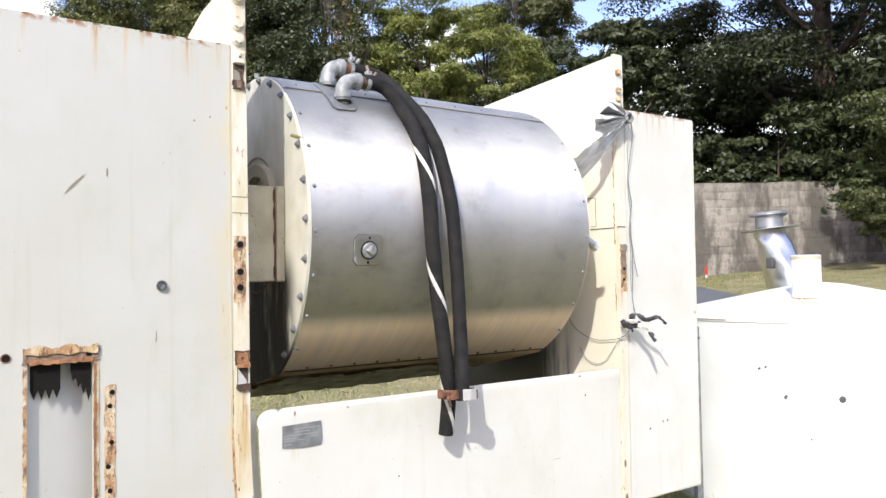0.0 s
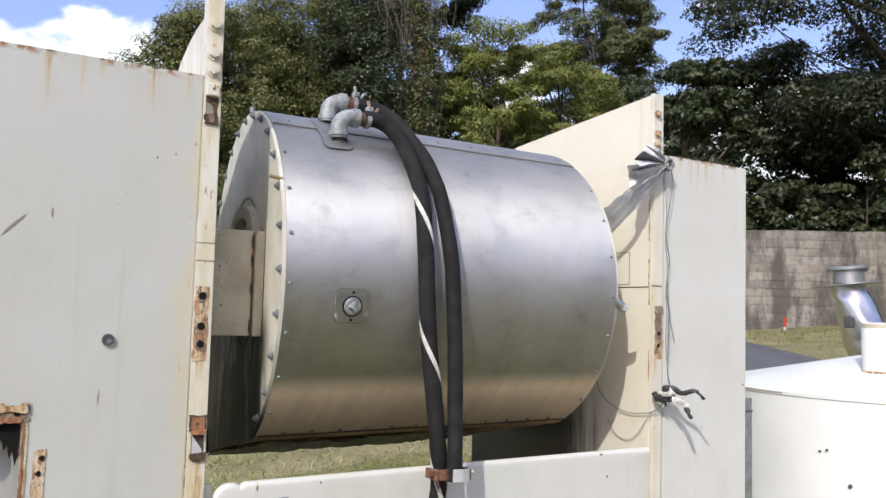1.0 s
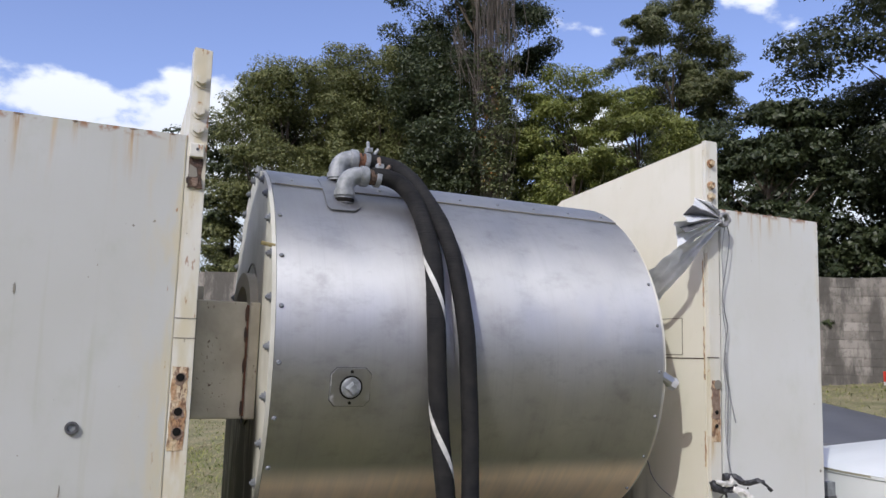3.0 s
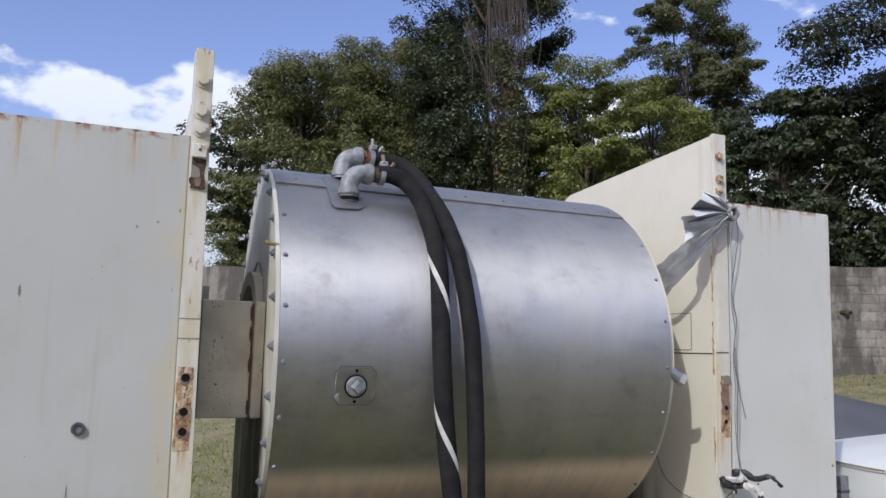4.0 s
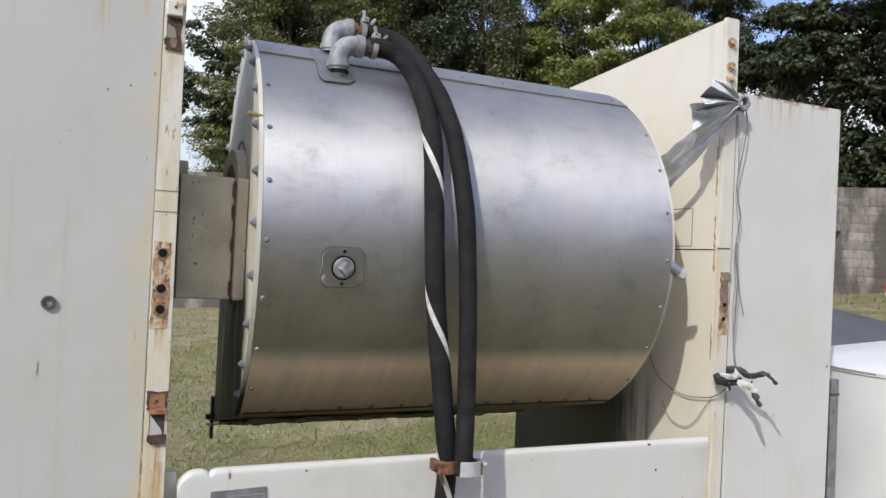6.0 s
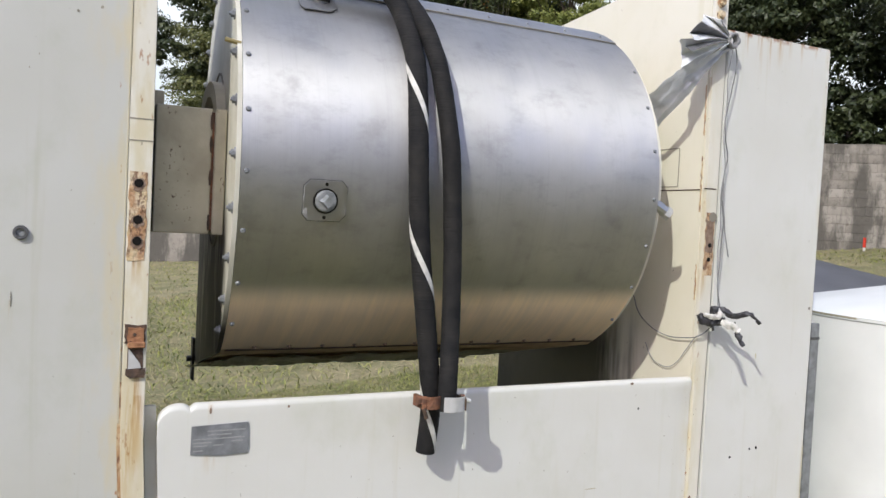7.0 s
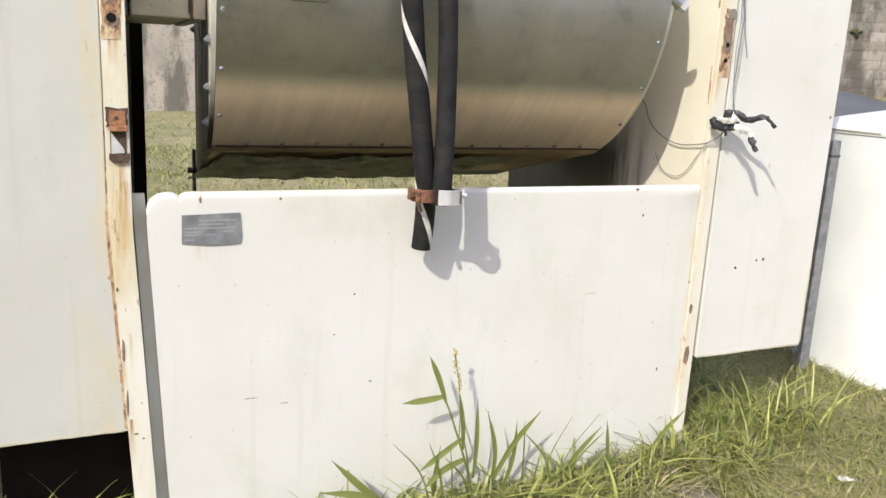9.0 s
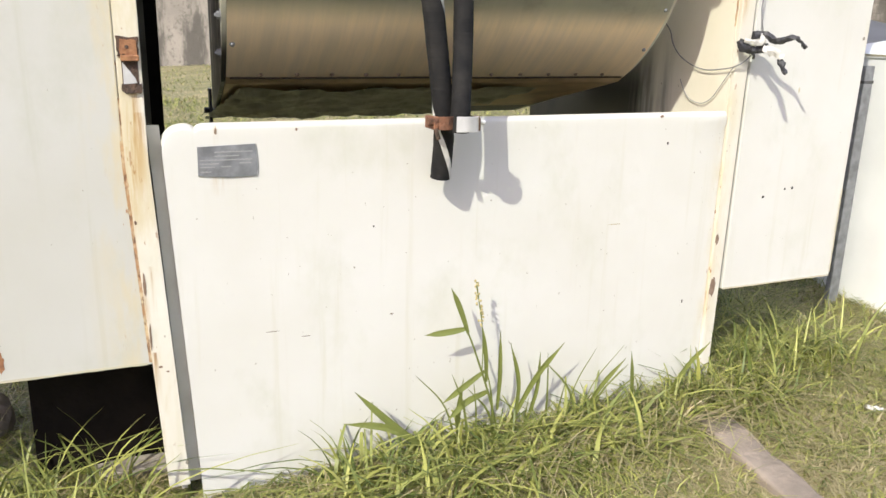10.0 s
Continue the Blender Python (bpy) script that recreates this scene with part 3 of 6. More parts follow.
def build_wall():
    d = (WALL_B - WALL_A).normalized()
    nrm = Vector((-d.y, d.x, 0))
    bm = bmesh.new()
    length = (WALL_B - WALL_A).length
    n = int(length / 0.5)
    rows = []
    for i in range(n + 1):
        p = WALL_A + d * (length * i / n)
        top = WALL_TOP + 0.03 * noise.noise((i * 0.7, 0, 0))
        rows.append([bm.verts.new((q.x, q.y, z)) for q, z in ((p, -0.3), (p, top), (p + nrm * 0.2, top), (p + nrm * 0.2, -0.3))])
    for a, b in zip(rows, rows[1:]):
        for k in range(3):
            bm.faces.new((a[k], b[k], b[k + 1], a[k + 1]))
    bm.faces.new(rows[0])
    bm.faces.new(rows[-1][::-1])
    bmesh.ops.recalc_face_normals(bm, faces=bm.faces[:])
    ob = new("wall_boundary", mesh_of("wall_boundary", bm, M_WALL))
    tagged(ob, "weathered grey block boundary wall with black mould stains", "wall", kind="structure")


build_wall()


# ---- the white machine frame ----
machine = thing("machine_frame", "white-painted steel machine frame with rust stains, standing on the grass", "machine")


def lean(z):
    """The left post kinks inwards a little towards its foot."""
    return 0.05 * max(0.0, 0.95 - z)


def sheared(bm):
    for v in bm.verts:
        v.co.x += lean(v.co.z)
    return bm


# left panel: a sheet box with a rusty-edged opening
def build_left_panel():
    x0, x1, z0, z1 = -0.95, -0.019, 0.424, 2.229
    ox0, ox1, oz0, oz1 = -0.611, -0.440, 0.62, 1.243
    bm = box(x0, ox0, 0, 0.012, z0, z1)
    box(ox1, x1, 0, 0.012, z0, z1, bm=bm)
    box(ox0, ox1, 0, 0.012, z0, oz0, bm=bm)
    box(ox0, ox1, 0, 0.012, oz1, z1, bm=bm)
    bmesh.ops.remove_doubles(bm, verts=bm.verts[:], dist=0.0005)
    bmesh.ops.bisect_plane(bm, geom=bm.verts[:] + bm.edges[:] + bm.faces[:], plane_co=(0, 0, 0.95), plane_no=(0, 0, 1))
    for v in bm.verts:
        if v.co.x > -0.1:
            v.co.x += lean(v.co.z)
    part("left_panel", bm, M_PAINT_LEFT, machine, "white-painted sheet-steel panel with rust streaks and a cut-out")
    # cabinet walls out of view, set deep to shade the ground below
    part("cabinet_back", box(x0, -0.03, 0.90, 0.92, 0.5, 2.15), M_PAINT, machine)
    # near-black sheet added for the shade under the panel
    part("underframe", box(-0.31, 0.035, 0.27, 0.29, 0.0, 0.499), M_SHADE_BLACK, machine, "near-black plate added for the shade under the left panel")
    part("cabinet_side", box(x0, x0 + 0.012, 0.0125, 0.90, 0.43, 2.2), M_PAINT, machine)
    part("inner_plate", prism([(-0.613, 0.0132), (-0.30, 0.1230), (-0.30, 0.135), (-0.613, 0.025)], 0.53, 2.1, "z"), M_PAINT, machine)
    part("cabinet_floor", box(x0, -0.03, 0.036, 0.90, 0.5, 0.52), M_PAINT, machine)
    part("cabinet_top", box(x0, -0.03, 0.036, 0.90, 2.13, 2.15), M_PAINT, machine)


build_left_panel()
bm = prism([(-0.018, 0.06), (0.036, 0.06), (0.036, 0.95), (0.034, 1.7), (0.029, 2.476), (-0.019, 2.479), (-0.021, 1.7), (-0.018, 0.95)], -0.006, 0.045, "y", bevel=0.0015)
part("left_post", sheared(bm), M_POST, machine, "narrow white post with rusted bolt holes")
part("left_side_plate", sheared(prism([(0.046, 0.02), (1.30, 0.02), (1.30, 0.95), (1.30, 2.0), (0.66, 2.30), (0.50, 2.40), (0.36, 2.445), (0.25, 2.462), (0.046, 2.474), (0.046, 0.95)], 0.014, 0.030, "x")), M_POST, machine)
# rear post, its shade painted into the colour
part("back_post", box(0.020, 0.165, 1.302, 1.33, 0.0, 2.2), M_SHADE_BLACK, machine, "rear post with its shade painted near black")
# plate in shade, the shade painted as dark olive
part("post_web", box(0.020, 0.118, 1.285, 1.3015, 0.0, 2.2), M_WEB_SHADE, machine)
part("right_panel", prism([(1.864, 0.426), (2.362, 0.426), (2.378, 2.226), (1.872, 2.226)], 0.0, 0.035, "y", bevel=0.003), M_PAINT, machine, "white-painted sheet-steel panel with a rust-stained top edge")
part("right_post", prism([(1.799, 0.05), (1.840, 0.05), (1.847, 0.63), (1.859, 1.67), (1.858, 2.475), (1.800, 2.475), (1.806, 1.67), (1.800, 0.63)], -0.006, 0.0115, "y", bevel=0.002), M_POST, machine)
darkened(M_INNER)
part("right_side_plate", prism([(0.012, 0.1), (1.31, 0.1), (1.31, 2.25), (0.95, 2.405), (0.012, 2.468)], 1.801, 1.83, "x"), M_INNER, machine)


def build_front_panel():
    """A pressed sheet with rolled top edge and rounded upper corners."""
    bm = bmesh.new()
    prof = [(0.005, 0.0), (0.005, 0.3), (0.005, 0.6), (0.005, 0.9), (0.005, 0.98), (0.005, 1.0)] + [(0.005 + 0.017 * (1 - math.cos(a)), 1.018 + 0.017 * math.sin(a)) for a in (math.pi * k / 12 for k in range(11))]
    xs = [0.068, 0.072, 0.08, 0.095, 0.112, 0.128, 0.138, 0.146, 0.154, 0.164, 0.18] + [0.2 + 0.1 * k for k in range(16)] + [1.74, 1.765, 1.785, 1.797]
    cols = []
    for x in xs:
        drop = 0.0
        if x < 0.115:
            drop = 0.045 * (1 - math.sqrt(max(0.0, 1 - ((0.115 - x) / 0.047) ** 2)))
        drop += 0.010 * max(0.0, 1 - abs(x - 0.146) / 0.012)
        col = []
        for y, z in prof:
            zz = z - drop * (z > 0.9)
            col.append(bm.verts.new((x + (lean(zz) if x < 0.6 else 0) * max(0.0, (0.6 - x) / 0.55), y - 0.006 * (z > 0.99) * (x > 1.7), zz)))
        cols.append(col)
    for a, b in zip(cols, cols[1:]):
        for k in range(len(prof) - 1):
            bm.faces.new((a[k], b[k], b[k + 1], a[k + 1]))
    bmesh.ops.recalc_face_normals(bm, faces=bm.faces[:])
    bmesh.ops.solidify(bm, geom=bm.faces[:], thickness=0.004)
    ob = part("front_panel", bm, M_PAINT, machine, "low white pressed-steel front panel with rolled top edge", True)
    part("panel_edge_strip", sheared(box(0.037, 0.0665, 0.03, 0.045, 0.05, 1.03)), M_FLANGE_PAINT, machine)
    return ob


front_panel = build_front_panel()

# ---- details of the frame ----
def bolt(at, r, h, mat, parent, way=(0, -1, 0), name="bolt", label=""):
    """A hexagon head on a washer."""
    at, way = Vector(at), Vector(way).normalized()
    bm = rod(at, at + way * h * 0.3, r * 1.35, sides=20)
    rod(at + way * h * 0.3, at + way * h, r, r * 0.96, 6, bm, bevel=r * 0.08)
    return part(name, bm, mat, parent, label)


def hole(at, r, parent, mat, rim):
    """A round bolt hole: shaded depth as a black disc, in a raised rim."""
    x, y, z = at
    bm = rod((x, y, z), (x, y - 0.0015, z), r, sides=20)
    part("bolt_hole", bm, mat, parent)
    if rim:
        part("hole_rim", lathe_y([(r, 0.0), (r * 1.3, 0.0), (r * 1.25, -0.003), (r, -0.003)], (x, y, z)), rim, parent)


def lathe_y(profile, at, sides=24):
    """A ring turned about the y axis from (radius, y) pairs."""
    bm = lathe([(r, h) for r, h in profile], (0, 0, 0), "z", sides)
    bmesh.ops.transform(bm, matrix=Matrix.Translation(at) @ Matrix.Rotation(radians(-90), 4, "X"), verts=bm.verts[:])
    return bm


def mark(name, x, z, w, h, mat, parent, y=0.0, turn=0.0):
    """A small uneven spot of rust, chipped paint or dirt lying on a front face."""
    bm = bmesh.new()
    rng = random.Random(int(x * 1000) + int(z * 7000))
    n = 18
    ring = []
    for k in range(n):
        q = 2 * math.pi * k / n
        u, v = 0.5 * w * math.cos(q) * rng.uniform(0.72, 1.12), 0.5 * h * math.sin(q) * rng.uniform(0.72, 1.12)
        ring.append((x + u * math.cos(turn) - v * math.sin(turn), z + u * math.sin(turn) + v * math.cos(turn)))
    prism(ring, y - 0.0012, y + 0.0006, "y", bm)
    return part(name, bm, mat, parent)


def ragged(x0, x1, z0, z1, y0, y1, seed, amp=0.003, step=0.012):
    """A thin plate with a corroded, uneven outline."""
    rng = random.Random(seed)
    out = []
    for (ax, az), (bx, bz) in (((x0, z0), (x1, z0)), ((x1, z0), (x1, z1)), ((x1, z1), (x0, z1)), ((x0, z1), (x0, z0))):
        m = max(2, int(math.hypot(bx - ax, bz - az) / step))
        for k in range(m):
            out.append((ax + (bx - ax) * k / m + rng.uniform(-amp, amp), az + (bz - az) * k / m + rng.uniform(-amp, amp)))
    return prism(out, y0, y1, "y")


def ragged_side(x, y0, y1, z0, z1):
    """A rusted streak down the edge of the side plate."""
    bm = ragged(y0, y1, z0, z1, -0.0015, 0.0, int(z0 * 100), 0.002, 0.012)
    bmesh.ops.transform(bm, matrix=Matrix.Translation((x, 0, 0)) @ Matrix.Rotation(radians(90), 4, "Z") @ Matrix.Scale(-1, 4, (0, 1, 0)), verts=bm.verts[:])
    return bm


left_post = bpy.data.objects["left_post"]
right_post = bpy.data.objects["right_post"]
left_panel = bpy.data.objects["left_panel"]
right_panel = bpy.data.objects["right_panel"]
right_plate = bpy.data.objects["right_side_plate"]
PF = -0.006                                            # the posts' front face
for z in (2.387, 2.299, 2.249):
    bolt((0.003, PF, z), 0.0165, 0.016, M_POST, left_post)
for z in (2.389, 2.306, 2.265):
    bolt((1.822, PF, z), 0.012, 0.016, M_RUST_PAINT, right_post, label="bolt with flaking rusty paint")
part("latch_block", box(-0.016, 0.022, PF - 0.016, PF, 2.168, 2.206, 0.003), M_POST, left_post)
part("latch_hole", rod((0.004, PF - 0.0165, 2.189), (0.004, PF - 0.018, 2.189), 0.004), M_DARK, left_post)
# flat dark plate paints the shaded recess, a grey patch its lit back
part("latch_recess_shade", ragged(-0.014, 0.022, 2.108, 2.167, PF - 0.0015, PF, 3, 0.002), M_RUST_DARK, left_post, "dark plate painted as the shaded recess under the latch")
part("recess_lit_back", prism([(-0.012, 2.112), (0.012, 2.112), (0.006, 2.140), (-0.012, 2.150)], PF - 0.003, PF - 0.0016, "y"), M_SEAM, left_post)
part("rust_block", ragged(-0.016, 0.022, 2.084, 2.116, PF - 0.007, PF, 5, 0.003, 0.008), M_RUST_DARK, left_post, "rusted stop block")
part("rust_crust", ragged(-0.004, 0.012, 2.090, 2.112, PF - 0.009, PF - 0.0071, 6, 0.003, 0.006), M_RUST_GREY, left_post)
part("rust_strip", ragged(-0.017, 0.024, 1.395, 1.608, PF - 0.0015, PF, 7, 0.002), M_RUST_PAINT, left_post, "rusted strip with flaking paint")
for z in (1.581, 1.493, 1.442):
    mark("rust_halo", 0.005, z - 0.004, 0.031, 0.036, M_RUST_GREY, left_post, PF - 0.0012)
    hole((0.004, PF - 0.0025, z), 0.0105, left_post, M_HOLE, None)
for z in (1.735, 1.683):
    part("weld_seam", box(-0.021, 0.035, PF - 0.001, PF, z - 0.0015, z + 0.0015), M_SEAM, left_post)
catch = part("door_catch", ragged(-0.015, 0.031, 1.194, 1.239, PF - 0.005, PF, 21, 0.0025, 0.008), M_RUST_DARK, left_post, "rusted door catch")
part("catch_face", ragged(-0.010, 0.026, 1.199, 1.233, PF - 0.008, PF - 0.0051, 22, 0.002, 0.008), M_RUST_ORANGE, catch, "orange rusted face")
part("catch_hole", rod((0.006, PF - 0.0081, 1.216), (0.006, PF - 0.0092, 1.216), 0.0045, sides=12), M_RUST_DARK, catch)
part("catch_lip", box(-0.009, 0.031, PF - 0.018, PF, 1.185, 1.198, 0.002), M_RUST_ORANGE, catch, "orange rusted lip")
# flat dark plate in place of the catch's shaded pocket
part("catch_recess_shade", box(-0.008, 0.028, PF - 0.002, PF, 1.130, 1.186, 0.0005), M_RUST_DARK, catch)
part("catch_tongue", prism([(-0.006, 1.132), (0.024, 1.134), (0.020, 1.146), (-0.006, 1.182)], PF - 0.004, PF - 0.0021, "y"), M_GALV_LIGHT, catch)
part("catch_foot", ragged(-0.011, 0.033, 1.112, 1.132, PF - 0.009, PF, 23, 0.003, 0.007), M_RUST_DARK, catch)
part("seam_strip", box(-0.0255, -0.0225, -0.004, 0.002, 1.0, 2.226), M_SEAM_CREAM, left_panel)
for z0, z1 in ((0.43, 0.95), (0.95, 1.10)):
    part("weld_bead", sheared(box(-0.0255, -0.0175, -0.003, 0.004, z0, z1)), M_RUST_PAINT, left_panel)
part("rusty_lower_edge", ragged(-1.29, -0.03 + lean(0.424), 0.4235, 0.4290, -0.0012, 0.0, 51, 0.0012, 0.02), M_SEAM_CREAM, left_panel)
part("rusty_lower_edge", ragged(1.866, 2.360, 0.4255, 0.4300, -0.0012, 0.0, 52, 0.0010, 0.02), M_SEAM_CREAM, right_panel)
part("rusty_side_edge", ragged(2.3580, 2.3625, 0.44, 0.75, -0.0012, 0.0, 53, 0.0010, 0.02), M_SEAM_CREAM, right_panel)
ring = part("grommet", lathe_y([(0.0085, 0.0), (0.015, 0.0), (0.0165, -0.005), (0.015, -0.010), (0.010, -0.010), (0.0085, -0.005), (0.0085, 0.0)], (-0.244, 0.0, 1.453), 28), M_DARK, left_panel, "dark rubber grommet", True)
part("plug", rod((-0.244, 0.0, 1.453), (-0.244, -0.004, 1.453), 0.0085), M_GALV, ring)
part("rust_strip", ragged(1.812, 1.851, 1.385, 1.600, PF - 0.0015, PF, 11, 0.003), M_RUST_PAINT, right_post, "rusted strip with flaking paint")
part("patch_disc", rod((1.841, PF, 1.584), (1.841, PF - 0.003, 1.584), 0.017, sides=18), M_SEAM, right_post)
part("rust_patch", ragged(1.814, 1.849, 1.465, 1.572, PF - 0.003, PF - 0.0016, 12, 0.004), M_RUST_GREY, right_post)
for z in (1.488, 1.440):
    hole((1.832, PF - 0.003 if z > 1.475 else PF - 0.0015, z), 0.0075, right_post, M_HOLE, None)
part("weld_seam", box(1.795, 1.85, PF - 0.001, PF, 1.678, 1.682), M_RUST_DARK, right_post)
part("weld_seam", box(1.7995, 1.801, 0.014, 0.42, 1.674, 1.678), M_RUST_DARK, right_plate)
for y0, y1, z0, z1 in ((0.128, 0.30, 1.822, 1.825), (0.128, 0.30, 1.687, 1.690), (0.126, 0.129, 1.690, 1.822)):
    part("cover_edge", box(1.7995, 1.801, y0, y1, z0, z1), M_SEAM, right_plate)
for z0, z1 in ((1.30, 1.42), (1.60, 1.79), (1.86, 2.03)):
    part("edge_rust", ragged_side(1.801, 0.0125, 0.0175, z0, z1), M_RUST_PAINT, right_plate)
for x, z, w, h, m, own, y in ((1.814, 0.44, 0.026, 0.075, M_RUST_GREY, right_post, PF), (1.810, 0.61, 0.016, 0.035, M_RUST_GREY, right_post, PF), (1.994, 0.743, 0.010, 0.010, M_HOLE, right_panel, 0), (2.088, 0.765, 0.008, 0.008, M_HOLE, right_panel, 0),
                              (2.120, 0.767, 0.010, 0.012, M_HOLE, right_panel, 0), (2.349, 1.27, 0.011, 0.012, M_SEAM, right_panel, 0), (2.09, 1.10, 0.007, 0.02, M_SEAM_CREAM, right_panel, 0), (1.98, 1.22, 0.008, 0.008, M_HOLE, right_panel, 0),
                              (-0.490, 1.75, 0.008, 0.09, M_SEAM, left_panel, 0), (-0.40, 1.79, 0.006, 0.03, M_SEAM, left_panel, 0), (-0.26, 1.30, 0.0035, 0.04, M_SEAM, left_panel, 0), (-0.14, 1.97, 0.006, 0.008, M_SEAM, left_panel, 0),
                              (0.196, 1.016, 0.007, 0.018, M_RUST_GREY, front_panel, 0.0052), (0.398, 1.015, 0.007, 0.008, M_RUST_GREY, front_panel, 0.0052), (1.545, 1.024, 0.014, 0.009, M_RUST_GREY, front_panel, 0.0052),
                              (0.606, 0.743, 0.006, 0.006, M_HOLE, front_panel, 0.0052), (1.576, 0.939, 0.007, 0.010, M_HOLE, front_panel, 0.0052), (0.55, 0.63, 0.006, 0.006, M_SEAM, front_panel, 0.0052), (1.70, 0.40, 0.005, 0.014, M_HOLE, front_panel, 0.0052),
                              (0.32, 0.47, 0.04, 0.0025, M_SEAM, front_panel, 0.0052), (0.41, 0.445, 0.025, 0.0025, M_SEAM, front_panel, 0.0052), (0.66, 0.48, 0.012, 0.005, M_SEAM, front_panel, 0.0052), (1.40, 0.69, 0.05, 0.004, M_SEAM_CREAM, front_panel, 0.0052),
                              (-0.012, 0.64, 0.008, 0.06, M_RUST_GREY, left_post, PF), (-0.014, 0.50, 0.005, 0.08, M_RUST_GREY, left_post, PF), (-0.013, 0.80, 0.006, 0.012, M_RUST_GREY, left_post, PF), (0.0, 0.415, 0.012, 0.006, M_RUST_GREY, left_post, PF), (0.016, 0.40, 0.008, 0.005, M_RUST_GREY, left_post, PF), (0.035, 0.13, 0.010, 0.018, M_SEAM, left_post, PF), (-0.335, 0.475, 0.024, 0.06, M_RUST_ORANGE, left_panel, 0)):
    turn = -0.75 if (x, z) == (-0.490, 1.75) else 0.0
    mark("blemish", x + (lean(z) if own in (left_post,) else 0), z, w, h, m, own, y, turn)
for k, (x, w) in enumerate(((-0.62, 0.012), (-0.43, 0.02), (-0.30, 0.012), (-0.16, 0.02), (-0.06, 0.014), (1.95, 0.016), (2.01, 0.02), (2.06, 0.012), (2.12, 0.024), (2.17, 0.014), (2.23, 0.012))):
    mark("rust_run", x, 2.2265, w * 1.1, 0.005, M_RUST_GREY, left_panel if x < 1 else right_panel)

# the nameplate, with illegible lines of print
plate = part("nameplate", prism([(0.149, 0.906), (0.222, 0.899), (0.292, 0.901), (0.296, 0.920), (0.292, 0.982), (0.150, 0.978)], 0.001, 0.0042, "y"), M_PLATE, front_panel, "worn grey nameplate with illegible print")
for z, x0, x1 in ((0.964, 0.19, 0.285), (0.954, 0.19, 0.25), (0.944, 0.155, 0.283), (0.935, 0.155, 0.20), (0.935, 0.25, 0.28), (0.927, 0.155, 0.19), (0.927, 0.205, 0.23), (0.915, 0.155, 0.18)):
    part("print_line", box(x0, x1, 0.0002, 0.0010, z - 0.0014, z + 0.0014), M_PRINT, plate)

# the opening in the left panel: rusty frame, ragged rubber flaps
def humps(x0, x1, z):
    """A bent-up lip of torn sheet: two low humps along the lintel."""
    n = 26
    top = [(x0 + (x1 - x0) * k / n, z + 0.004 + 0.013 * abs(math.sin(2.3 * math.pi * k / n + 0.35)) ** 1.5 + 0.002 * math.sin(k * 2.9)) for k in range(n + 1)]
    return prism(top + [(x, z - 0.010 + 0.003 * math.sin(x * 90)) for x, _ in top[::-1]], -0.010, -0.0051, "y")


part("opening_lintel", ragged(-0.622, -0.424, 1.242, 1.284, -0.005, -0.0005, 31, 0.004), M_RUST_GREY, left_panel, "rusted lintel strip")
part("lintel_crest", humps(-0.618, -0.428, 1.276), M_RUST_PAINT, left_panel)
part("lintel_lip", ragged(-0.606, -0.442, 1.240, 1.252, -0.008, -0.0051, 42, 0.003), M_RUST_ORANGE, left_panel)
part("jamb_lip", ragged(-0.4395, -0.4350, 0.60, 1.238, -0.0065, -0.0041, 43, 0.0012), M_RUST_ORANGE, left_panel)
part("opening_jamb", ragged(-0.4365, -0.424, 0.60, 1.237, -0.0025, -0.0005, 32, 0.0012), M_RUST_PAINT, left_panel)
part("opening_jamb", ragged(-0.622, -0.6120, 0.60, 1.237, -0.0025, -0.0005, 33, 0.0012), M_RUST_PAINT, left_panel)
part("hinge_strip", ragged(-0.410, -0.380, 0.62, 1.165, -0.0025, -0.0005, 34, 0.0025), M_RUST_PAINT, left_panel, "rusted hinge strip with bolt holes")
for z in (1.145, 1.105, 1.0, 0.93, 0.86):
    hole((-0.396 + 0.008 * math.sin(z * 40), -0.0025, z), 0.007, left_panel, M_HOLE, None)
hole((-0.664, 0.0, 1.262), 0.010, left_panel, M_HOLE, M_RUST)
hole((-0.452, -0.005, 1.262), 0.008, left_panel, M_HOLE, None)
for x0, x1, drop in ((-0.602, -0.524, 0.10), (-0.497, -0.443, 0.125)):
    n = 9
    low = [(x0 + (x1 - x0) * k / (n - 1), 1.240 - drop * (0.72 + 0.28 * (k % 2)) * (1 if x0 < -0.55 else 0.35 + 0.65 * k / (n - 1))) for k in range(n)]
    part("rubber_flap", prism([(x0, 1.243)] + low + [(x1, 1.243)], 0.0125, 0.0165 if x0 > -0.55 else 0.0145, "y"), M_HOLE, left_panel, "ragged black rubber flap")

# ---- the steel drum ----
DY, DZ, DR = 0.537, 1.660, 0.605
DX0, DX1 = 0.232, 1.546
drum = thing("drum", "brushed stainless-steel insulated drum lying between two white plates", "drum")


def skew(bm):
    """The drum's ends stand a little askew to its axis."""
    for v in bm.verts:
        k = (DX1 - v.co.x) / (DX1 - DX0)
        v.co.x += (v.co.y + 0.068) * (0.095 * k + 0.045 * (1 - k))
    return bm


def around(deg, r=DR):
    """The place (y, z) on the drum's round, from its front (0) upwards."""
    return DY - r * math.cos(radians(deg)), DZ + r * math.sin(radians(deg))


def section(r, n=120):
    """The drum's outline: round, with the lower back squared off."""
    pts = []
    for k in range(n):
        d = -64 + 296 * k / (n - 1)
        if d < 180:
            pts.append(around(d, r))
    pts += [(DY + r, 0.94), (DY + r - 0.03, 0.93)]
    return pts


